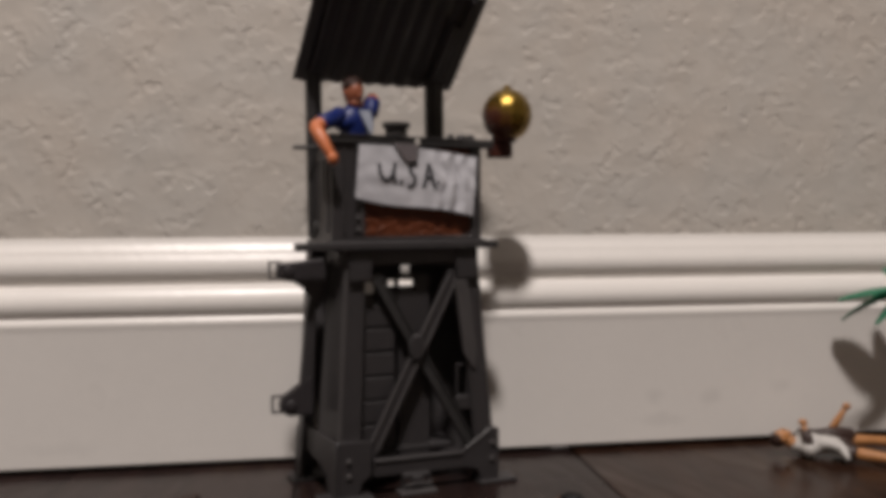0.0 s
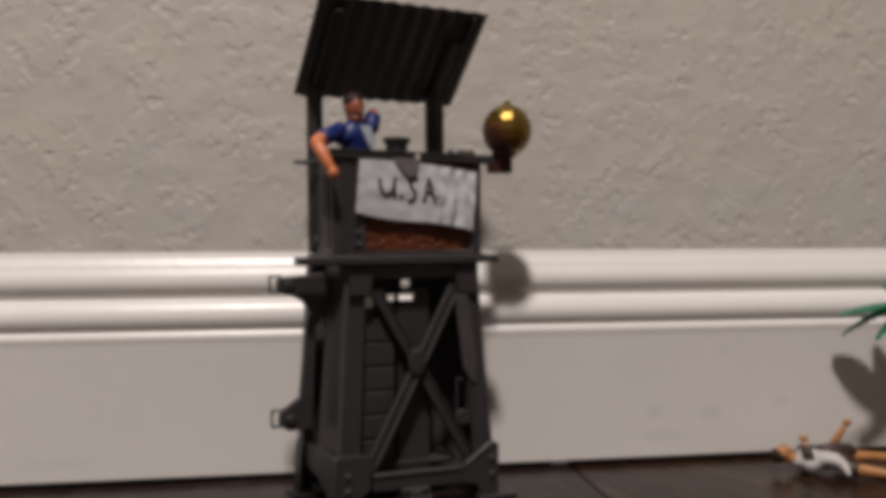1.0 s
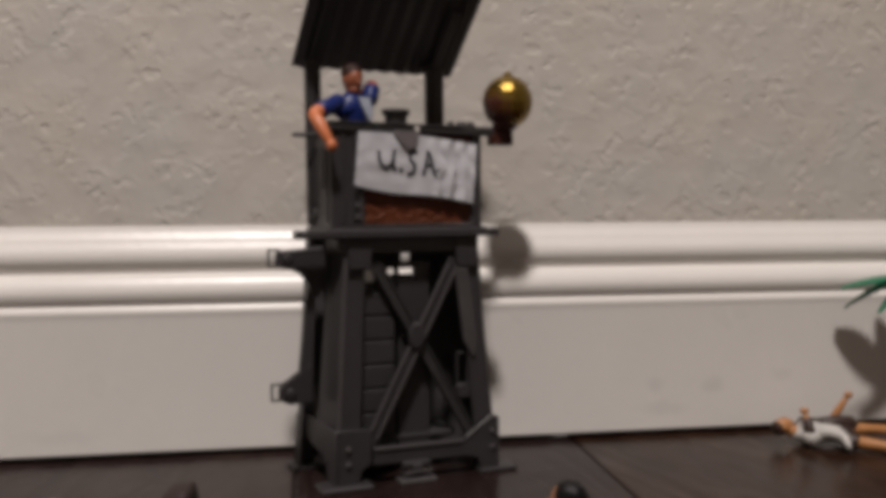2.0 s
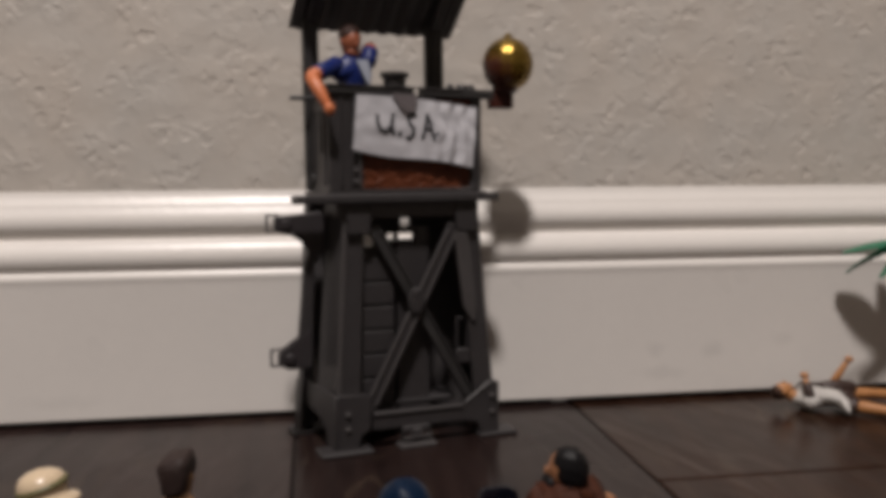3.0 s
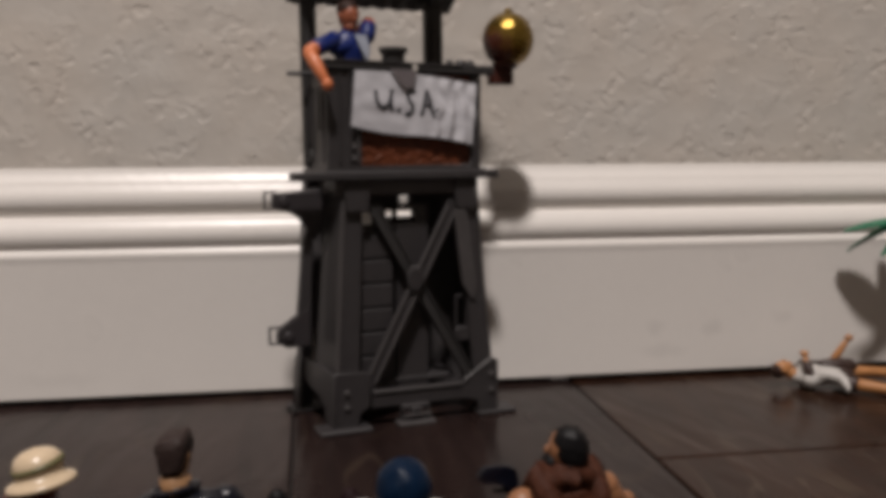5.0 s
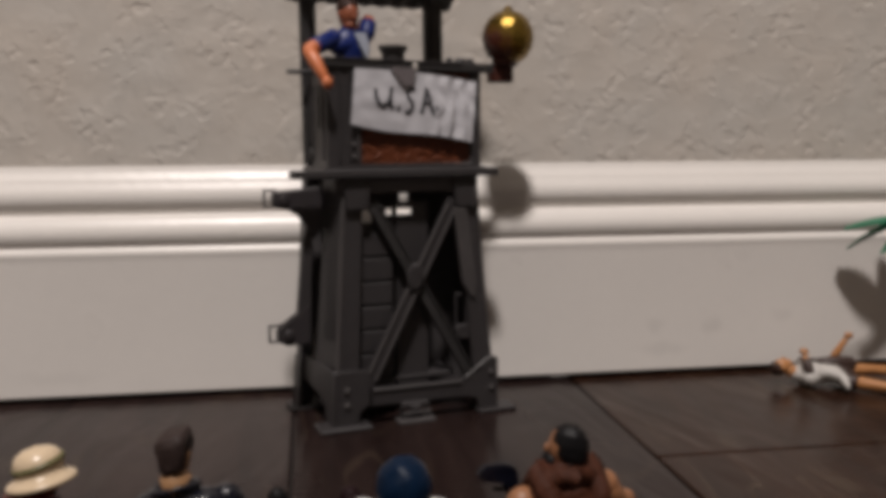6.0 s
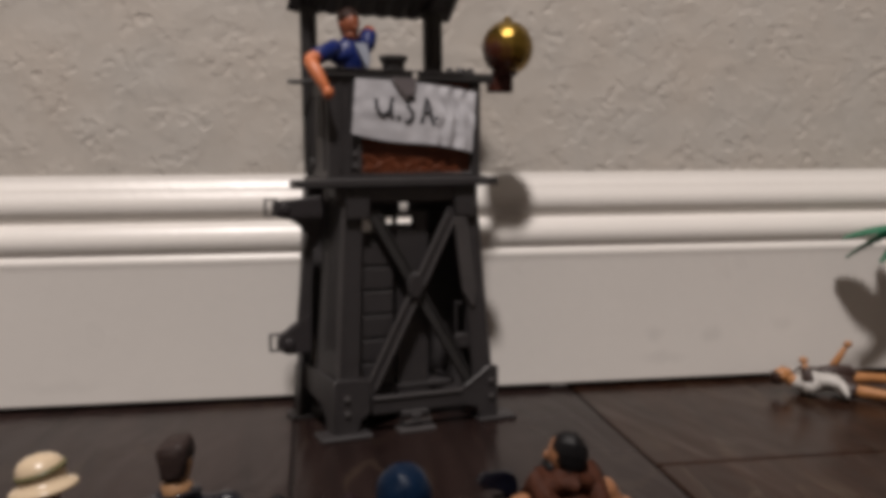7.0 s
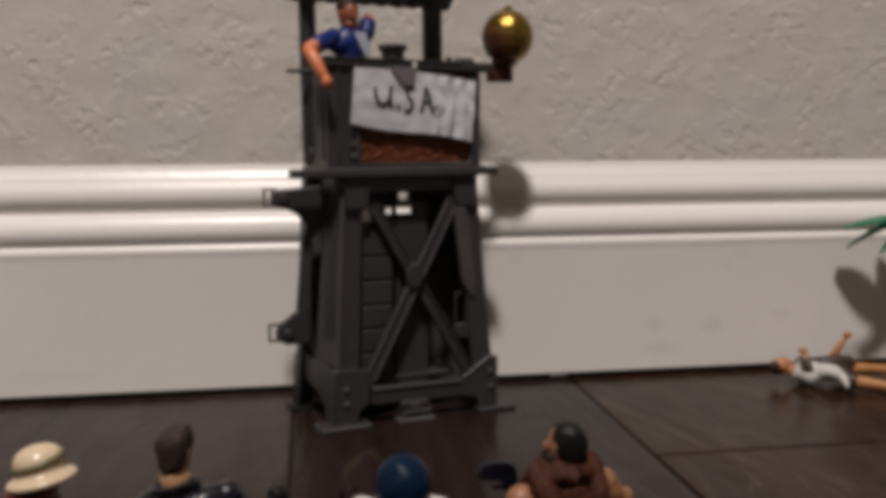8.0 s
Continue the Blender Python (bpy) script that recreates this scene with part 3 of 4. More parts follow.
hub = lathe([(0, 0), (0.0052, 0), (0.0058, 0.0008), (0.0058, 0.0020), (0.0048, 0.0030), (0, 0.0031)], 8, pose(0.0434, 0.0018, 0.0780, 90, 0, 0) @ Matrix.Diagonal((0.86, 1.35, 1, 1)) @ pose(0, 0, 0, 0, 0, 22.5))
part("brace_hub", hub, GREY, tower)


def bolt(parent, u, v, z, r=0.0017, turn=(90, 0, 0)):
    return part("bolt", lathe([(0, 0), (r, 0), (r, 0.0008), (r * 0.6, 0.0013), (0, 0.0014)], 8, pose(u, v, z, *turn)), LIGHTGREY, parent)


# lower brackets and front beam
bm = bmesh.new()
prism(bm, [(-0.001, -0.003, 0.002), (0.0100, -0.003, 0.002), (0.0108, -0.003, 0.0090), (0.0168, -0.003, 0.0120), (0.0168, -0.003, 0.0285), (0.0150, -0.003, 0.0306), (-0.001, -0.003, 0.0312)], (0, 0.0028, 0))
bevelled(bm, 0.0005)
br = part("corner_bracket", bm, GREY, tower)
for z in (0.0125, 0.0205):
    bolt(br, 0.0040, -0.003, z)
bm = bmesh.new()
prism(bm, [(-0.0030, -0.003, 0.002), (-0.0030, -0.003, 0.0308), (-0.0090, 0.038, 0.0325), (-0.0112, 0.049, 0.0300), (-0.0112, 0.049, 0.0190), (-0.0095, 0.040, 0.0185), (-0.0066, 0.0130, 0.0165), (-0.0054, 0.0080, 0.0135), (-0.0048, 0.0065, 0.002)], (0.0020, 0, 0))
bevelled(bm, 0.0004)
part("side_bracket", bm, GREY, tower)
part("side_bracket", beam((-0.0105, 0.048, 0.002), (-0.0090, 0.047, 0.030), 0.006, 0.003, side=(0, 1, 0)), DARK, tower)
bm = bmesh.new()
prism(bm, [(0.0795, -0.003, 0.002), (0.0912, -0.003, 0.002), (0.0912, -0.003, 0.0300), (0.0885, -0.003, 0.0312), (0.0845, -0.003, 0.0305), (0.0760, -0.003, 0.0225), (0.0690, -0.003, 0.0200), (0.0690, -0.003, 0.0105), (0.0790, -0.003, 0.0090)], (0, 0.0028, 0))
bevelled(bm, 0.0005)
br = part("corner_bracket", bm, GREY, tower)
for z in (0.0135, 0.0225):
    bolt(br, 0.0868, -0.003, z)
part("bracket_edge", beam((0.0705, -0.0032, 0.0205), (0.0855, -0.0032, 0.0308), 0.0012, 0.0014, bevel=0.0003), LIGHTGREY, br)
fb = part("front_beam", beam((0.0180, -0.0016, 0.0155), (0.0700, -0.0016, 0.0150), 0.0095, 0.0030), GREY, tower)
part("beam_ridge", beam((0.0180, -0.0036, 0.0195), (0.0690, -0.0036, 0.0190), 0.0013, 0.0014, bevel=0.0003), LIGHTGREY, fb)
tray = part("step_tray", box(0.0310, 0.0520, -0.0085, 0.0, 0.0, 0.0022, 0.0005), LIGHTGREY, tower)
bm = box(0.0335, 0.0490, -0.0045, -0.001, 0.0075, 0.0112, 0.0006)
box(0.0385, 0.0445, -0.0062, -0.002, 0.0060, 0.0098, 0.0006, bm)
part("latch", bm, GREY, tray)
part("latch_pin", beam((0.0345, -0.0055, 0.0052), (0.0500, -0.0055, 0.0056), 0.0014, 0.0014, bevel=0.0003), LIGHTGREY, tray)
for u in (0.0345, 0.0495):
    part("tray_post", box(u - 0.001, u + 0.001, -0.003, -0.001, 0.002, 0.012, 0.0003), DARK, tray)

# side arms with small loops
for name, out in (("upper", [(-0.0280, 0.1240), (-0.0015, 0.1265), (-0.0025, 0.1060), (-0.0065, 0.0985), (-0.0085, 0.1015), (-0.0105, 0.1065), (-0.0140, 0.1115), (-0.0190, 0.1145), (-0.0245, 0.1152), (-0.0285, 0.1175)]),
                  ("lower", [(-0.0275, 0.0505), (-0.0250, 0.0540), (-0.0195, 0.0565), (-0.0150, 0.0605), (-0.0105, 0.0640), (-0.0100, 0.0430), (-0.0225, 0.0425), (-0.0275, 0.0455)])):
    bm = bmesh.new()
    prism(bm, [(u, 0.0165, z) for u, z in out], (0, 0.006, 0))
    bevelled(bm, 0.0006)
    arm = part("side_arm", bm, ROOF, tower)
    zc, uc = (0.1205, -0.0290) if name == "upper" else (0.0490, -0.0282)
    bm = box(uc - 0.0035, uc - 0.0025, 0.0180, 0.0210, zc - 0.0045, zc + 0.0050, 0.0002)
    for zz in (zc - 0.0045, zc + 0.0040):
        box(uc - 0.0030, uc + 0.003, 0.0180, 0.0210, zz, zz + 0.001, 0.0002, bm)
    part("loop", bm, LIGHTGREY, arm)
    part("boss", lathe([(0, 0), (0.0028, 0), (0.0030, 0.0006), (0.0022, 0.0016), (0, 0.0018)], 12, pose(uc + 0.0065, 0.0165, zc - 0.0005, 90, 0, 0)), ROOF, arm)
bm = bmesh.new()                            # upright between the two arms
prism(bm, [(-0.0086, 0.0170, 0.1250), (-0.0108, 0.0170, 0.1060), (-0.0128, 0.0170, 0.0990), (-0.0163, 0.0170, 0.0620), (-0.0160, 0.0170, 0.0432), (-0.0094, 0.0170, 0.0432), (-0.0090, 0.0170, 0.0750), (-0.0060, 0.0170, 0.1250)], (0, 0.0050, 0))
part("side_strut", bevelled(bm, 0.0005), GREY, tower)
bm = bmesh.new()                            # tapering web inside the far leg
prism(bm, [(0.0662, 0.0008, 0.1142), (0.0738, 0.0008, 0.1142), (0.0795, 0.0004, 0.0730), (0.0785, 0.0004, 0.0640), (0.0760, 0.0004, 0.0650), (0.0712, 0.0004, 0.0735)], (0, 0.0030, 0))
part("leg_web", bevelled(bm, 0.0006), LIGHTGREY, tower)
bm = bmesh.new()
prism(bm, [(0.0690, 0.0028, 0.0412), (0.0675, 0.0028, 0.0470), (0.0690, 0.0028, 0.0492), (0.0790, 0.0028, 0.0492), (0.0815, 0.0028, 0.0412)], (0, 0.0030, 0))
part("gusset", bevelled(bm, 0.0005), GREY, tower)
bm = box(0.0690, 0.0702, 0.006, 0.008, 0.049, 0.066, 0.0002)
box(0.0752, 0.0764, 0.006, 0.008, 0.049, 0.066, 0.0002, bm)
box(0.0690, 0.0764, 0.006, 0.008, 0.0650, 0.0664, 0.0002, bm)
part("hook", bm, GREY, tower)

# platform
bm = bmesh.new()                            # deck, back cut away between the posts to pass light, side widened for shade
prism(bm, [(-0.0048, -0.0016, 0.1312), (0.0812, -0.0016, 0.1312), (0.0812, 0.0056, 0.1312), (0.0880, 0.0062, 0.1312), (0.0866, 0.0300, 0.1312), (0.0812, 0.0330, 0.1312), (0.0812, 0.0500, 0.1312), (0.0620, 0.0500, 0.1312), (0.0600, 0.0350, 0.1312),
           (0.0100, 0.0350, 0.1312), (0.0040, 0.0500, 0.1312), (-0.0048, 0.0500, 0.1312)], (0, 0, 0.0050))
plat = part("platform", bevelled(bm, 0.0006), GREY, tower)
part("platform_wing", box(-0.0218, 0.0912, -0.0026, 0.0070, 0.1313, 0.1354, 0.0005), GREY, plat)
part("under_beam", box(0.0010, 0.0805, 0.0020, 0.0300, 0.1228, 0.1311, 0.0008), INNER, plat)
for u in (0.0124, 0.0733):
    bm = bmesh.new()
    prism(bm, [(u - 0.007, 0.0005, 0.1310), (u + 0.007, 0.0005, 0.1310), (u + 0.0062, 0.0005, 0.1148), (u - 0.0062, 0.0005, 0.1148)], (0, 0.003, 0))
    bevelled(bm, 0.0005)
    part("brace_plate", bm, GREY, plat)

# cabin: framed front with a recessed rubble-brown panel, side walls with slots
bm = plate([-0.0030, 0.0150, 0.0755, 0.0815], [0.1362, 0.1384, 0.1857, 0.1870], {(1, 1)}, 0.0, 0.0040)
bmesh.ops.bevel(bm, geom=[e for e in bm.edges if e.calc_face_angle(0) > 0.5], offset=0.0004, segments=1, affect="EDGES")
front = part("cabin_front", bm, GREY, tower)
for u, w in ((0.0030, 0.0012), (0.0085, 0.0012), (0.0125, 0.0010)):
    part("front_rib", box(u, u + w, -0.0011, 0.0002, 0.1400, 0.1850, 0.0003), GREY if w > 0.0011 else LIGHTGREY, front)
for z in (0.1420, 0.1480):
    bolt(front, 0.0110, 0.0, z, 0.0012)
bm = bmesh.new()
n, k = 96, 76
rows = []
for j in range(k + 1):
    row = []
    for i in range(n + 1):
        u, z = 0.0150 + 0.0605 * i / n, 0.1384 + 0.0473 * j / k
        p = Vector((u * 150 + 0.6 * noise.noise(Vector((u * 200, z * 200, 1))), z * 210 + 0.5 * noise.noise(Vector((u * 220, z * 220, 5))), 0.4))
        near = noise.voronoi(p)[0]
        lump = min(1.0, (near[1] - near[0]) * 1.6) ** 0.6
        d = 0.75 * lump + 0.45 * noise.noise(Vector((u * 700, z * 700, 8)))
        row.append(bm.verts.new((u, 0.0018 - 0.0010 * d, z)))
    rows.append(row)
for j in range(k):
    for i in range(n):
        bm.faces.new([rows[j][i], rows[j][i + 1], rows[j + 1][i + 1], rows[j + 1][i]])
part("sandbag_panel", bm, RUBBLE, front, "rough reddish-brown moulded panel", angle=80)

for u in (-0.0030, 0.0797):
    bm = plate([0.0042, 0.0150, 0.0190, 0.0260, 0.0300, 0.0460], [0.1362, 0.1450, 0.1570, 0.1790, 0.1880], {(1, 2), (3, 1), (3, 2)}, u, u + 0.0018, "v")
    sw = part("side_wall", bm, GREY, tower)
    if u < 0:
        part("ring", lathe([(0.0022, 0), (0.0036, 0), (0.0036, 0.0012), (0.0022, 0.0012)], 14, pose(-0.0030, 0.034, 0.1430, 0, -90, 0)), DARK, sw)
        part("rib", box(-0.0042, -0.0030, 0.0350, 0.0372, 0.150, 0.186, 0.0003), DARK, sw)
        part("rib", box(-0.0042, -0.0030, 0.0070, 0.0090, 0.140, 0.186, 0.0003), LIGHTGREY, sw)
        part("peg", lathe([(0, 0), (0.0013, 0), (0.0013, 0.0125), (0.0008, 0.0135), (0, 0.0135)], 10, pose(-0.0030, 0.030, 0.1865, 0, -90, 0)), DARK, sw)

# rail
rail = part("rail", beam((-0.0045, 0.0015, 0.1895), (0.0885, 0.0015, 0.1882), 0.0046, 0.0070, side=(0, 1, 0)), DARK, tower)
part("rail_lip", beam((-0.0040, -0.0022, 0.1914), (0.0700, -0.0022, 0.1903), 0.0010, 0.0012, bevel=0.0003), GREY, rail)
part("clip_pin", lathe([(0, 0), (0.0014, 0), (0.0014, 0.0006), (0, 0.0009)], 10, pose(0.0432, -0.0026, 0.1880, 90, 0, 0) @ Matrix.Diagonal((0.8, 1.9, 1, 1))), PLAIN_WALL, rail, "small pale pin")
for u, r in ((0.064, 0.0022), (0.0705, 0.0034), (0.0760, 0.0024)):
    part("knob", lathe([(0, 0), (r, 0), (r, 0.0014), (r * 0.7, 0.0030), (0, 0.0033)], 10, pose(u, 0.0015, 0.1903)), GREY, rail)
cup = [(0.0, 0), (0.0058, 0), (0.0060, 0.0035), (0.0074, 0.0046), (0.0076, 0.0066), (0.0066, 0.0070), (0.0058, 0.0062), (0.0, 0.0060)]
part("vent_cap", lathe(cup, 20, pose(0.0335, 0.0035, 0.1918)), DARK, rail)

# searchlight globe on its bracket
bracket = part("lamp_bracket", box(0.0905, 0.1035, 0.0045, 0.0125, 0.1815, 0.1908, 0.0008), REDBROWN, tower, "dark red-brown bracket")
prof = [(0.0, -0.0136), (0.0045, -0.0132), (0.0050, -0.0120)]
for i in range(1, 44):
    a = -math.pi / 2 + math.pi * i / 44
    if a < -1.15:
        continue
    r = 0.0139 * math.cos(a) * (1.0 + (0.012 if 20 < i < 24 else 0.0))
    r *= 1.0 if a > 0 else 1 + 0.10 * math.sin(-a) ** 2
    prof.append((max(r, 0.0022), 0.0146 * math.sin(a)))
prof += [(0.0028, 0.0147), (0.0018, 0.0162), (0.0, 0.0172)]
bm = lathe(prof, 60)
for v in bm.verts:                          # shallow grooves along and across, like a paper lantern
    r = math.hypot(v.co.x, v.co.y)
    if r > 0.0035:
        along = abs(math.sin(6 * math.atan2(v.co.y, v.co.x)))
        across = abs(math.sin(math.pi * v.co.z / 0.0036))
        k = 1 - 0.022 * (1 - along) ** 3 - 0.012 * (1 - across) ** 3
        v.co.x *= k
        v.co.y *= k
bm.transform(pose(0.1004, 0.0060, 0.2058))
part("globe", bm, GOLD, bracket, "shiny ribbed gold globe, dark reflection painted red-brown on one side", angle=60)
part("globe_collar", lathe([(0.0060, 0), (0.0072, 0.0010), (0.0068, 0.0030), (0.0055, 0.0040)], 20, pose(0.0985, 0.0060, 0.1904)), REDBROWN, bracket)

# posts and roof
for u, w in ((-0.0026, 0.0082), (0.0693, 0.0103)):
    post = part("roof_post", beam((u + 0.0006, 0.0398, 0.1370), (u, 0.0400, 0.2300), w, 0.0045, side=(0, 1, 0), w2=w * 1.05), DARK, tower)
    part("post_ridge", beam((u, 0.0370, 0.1400), (u - 0.0004, 0.0372, 0.2290), 0.0020, 0.0014, bevel=0.0003), GREY, post)
A, B = Vector((-0.0130, 0.0450, 0.2250)), Vector((-0.0104, -0.0065, 0.2693))    # back and front edges at the near side
C, D = Vector((0.0822, 0.0450, 0.2238)), Vector((0.0832, -0.0065, 0.2664))
up = (C - A).cross(B - A).normalized()
up = up if up.z > 0 else -up
bm = bmesh.new()
nu = 120
top, bot = [], []
for i in range(nu + 1):
    s = i / nu
    w = 0.0007 * math.sin(2 * math.pi * 10 * s + 0.6)
    cols = []
    for layer in (0.0, 0.0009):
        cols.append([bm.verts.new(A.lerp(C, s) * (1 - r) + B.lerp(D, s) * r + up * (w + layer)) for r in (0, 0.25, 0.5, 0.75, 1)])
    bot.append(cols[0])
    top.append(cols[1])
for i in range(nu):
    for j in range(4):
        bm.faces.new([bot[i][j], bot[i][j + 1], bot[i + 1][j + 1], bot[i + 1][j]])
        bm.faces.new([top[i][j], top[i + 1][j], top[i + 1][j + 1], top[i][j + 1]])
    for j in (0, 4):
        bm.faces.new([bot[i][j], bot[i + 1][j], top[i + 1][j], top[i][j]])
for i in (0, nu):
    for j in range(4):
        bm.faces.new([bot[i][j], bot[i][j + 1], top[i][j + 1], top[i][j]])
roof = part("roof", bm, ROOF, tower, "dark corrugated plastic roof sheet", angle=60)
for a, r1 in ((0.115, 0.90), (0.865, 0.72)):
    part("rafter", beam(A.lerp(C, a).lerp(B.lerp(D, a), 0.10) - up * 0.0021, A.lerp(C, a).lerp(B.lerp(D, a), r1) - up * 0.0021, 0.0056, 0.0026, side=up), ROOF, roof)
part("rafter", beam(A.lerp(C, 0.92) * 0.97 + B.lerp(D, 0.92) * 0.03 - up * 0.0014, B.lerp(D, 0.92) * 0.97 + A.lerp(C, 0.92) * 0.03 - up * 0.0014, 0.0030, 0.0020, side=up), ROOF, roof)
part("roof_rivet", lathe([(0, 0), (0.0012, 0), (0.0008, 0.0012), (0, 0.0014)], 8, pose(0.0015, 0.0020, 0.2590, 90, 0, 0)), LIGHTGREY, roof)


# ---- paper sign hung on the cabin ----
sign = thing("paper_sign", TOWER @ pose(0.0455, -0.0034, 0.168), "creased white paper sign with handwritten black letters", "paper sign")


def sheet_point(s, t):
    """A point of the sheet, s across and t up, in the sign's own space."""
    bl, br, tl, tr = Vector((-0.0371, 0, -0.0092)), Vector((0.0294, 0, -0.0190)), Vector((-0.0346, 0, 0.0184)), Vector((0.0316, 0, 0.0126))
    p = (bl * (1 - s) + br * s) * (1 - t) + (tl * (1 - s) + tr * s) * t
    p.z += 0.0016 * math.sin(s * 3.1) * t - 0.0010 * math.sin(s * math.pi * 2) * (1 - t)
    fold = -abs((s - 0.51 - 0.02 * t) * 4) * 0.0005 + 0.0004 * abs(math.sin(s * 15 + t * 2)) + 0.0007 * max(0, 0.05 - abs(s - 0.86)) * 20
    fold += 0.0003 * abs((t - 0.45) * 4) + 0.0005 * noise.noise(Vector((s * 7, t * 5, 1)))
    fold += 0.00062 * math.sin(s * 52 + 2.5 * t + 4 * noise.noise(Vector((s * 3, t * 3, 7)))) * min(1.0, max(0.0, (s - 0.55) * 6))
    p.y += fold + 0.0006 * (1 - t) * math.sin(s * 5)
    return p


bm = bmesh.new()
nu, nv = 84, 26
grid = [[[bm.verts.new(sheet_point(i / nu, j / nv) + Vector((0, d, 0))) for i in range(nu + 1)] for j in range(nv + 1)] for d in (0, 0.00018)]
for j in range(nv):
    for i in range(nu):
        for g in grid:
            bm.faces.new([g[j][i], g[j][i + 1], g[j + 1][i + 1], g[j + 1][i]])
part("sheet", bm, PAPER, sign, angle=70)


bm = bmesh.new()                            # strip of grey tape that holds the sheet to the rail
prism(bm, [(-0.0162, -0.0012, 0.0194), (-0.0022, -0.0012, 0.0190), (-0.0034, -0.0012, 0.0104), (-0.0082, -0.0012, 0.0099), (-0.0122, -0.0012, 0.0136)], (0, 0.0004, 0))
part("tape", bm, TAPE, sign, "strip of grey tape")


def stroke(pts, w):
    """A pen stroke lying on the sheet, through points given as s, t."""
    bm = bmesh.new()
    ps = [sheet_point(s, t) + Vector((0, -0.00035, 0)) for s, t in pts]
    a, b = [], []
    for i, p in enumerate(ps):
        d = (ps[min(i + 1, len(ps) - 1)] - ps[max(i - 1, 0)]).normalized()
        c = Vector((-d.z, 0, d.x)) * w * (0.5 + 0.08 * math.sin(i * 1.7))
        a.append(bm.verts.new(p + c))
        b.append(bm.verts.new(p - c))
    for i in range(len(ps) - 1):
        bm.faces.new([a[i], a[i + 1], b[i + 1], b[i]])
    return bm


def letter(name, strokes, w=0.0018):
    bm = bmesh.new()
    for pts in strokes:
        fine = []
        for (s0, t0), (s1, t1) in zip(pts, pts[1:]):
            fine += [(s0 + (s1 - s0) * k / 4, t0 + (t1 - t0) * k / 4) for k in range(4)]
        merge(bm, stroke(fine + [pts[-1]], w))
    part(name, bm, INK, sign, "handwritten black letter", smooth=False)


letter("letter_u", [[(0.175, 0.68), (0.180, 0.55), (0.205, 0.44), (0.245, 0.40), (0.285, 0.47), (0.300, 0.60), (0.305, 0.72)], [(0.300, 0.60), (0.305, 0.44), (0.325, 0.37)]])
letter("full_stop", [[(0.355, 0.395), (0.385, 0.400)]], 0.0022)
letter("letter_s", [[(0.495, 0.70), (0.465, 0.74), (0.435, 0.68), (0.445, 0.58), (0.480, 0.50), (0.485, 0.40), (0.455, 0.33), (0.425, 0.35)]])
letter("letter_a", [[(0.560, 0.33), (0.575, 0.52), (0.590, 0.76), (0.620, 0.60), (0.650, 0.40), (0.665, 0.33)], [(0.570, 0.52), (0.635, 0.50)]])
letter("full_stop", [[(0.672, 0.46), (0.690, 0.44)]], 0.0020)


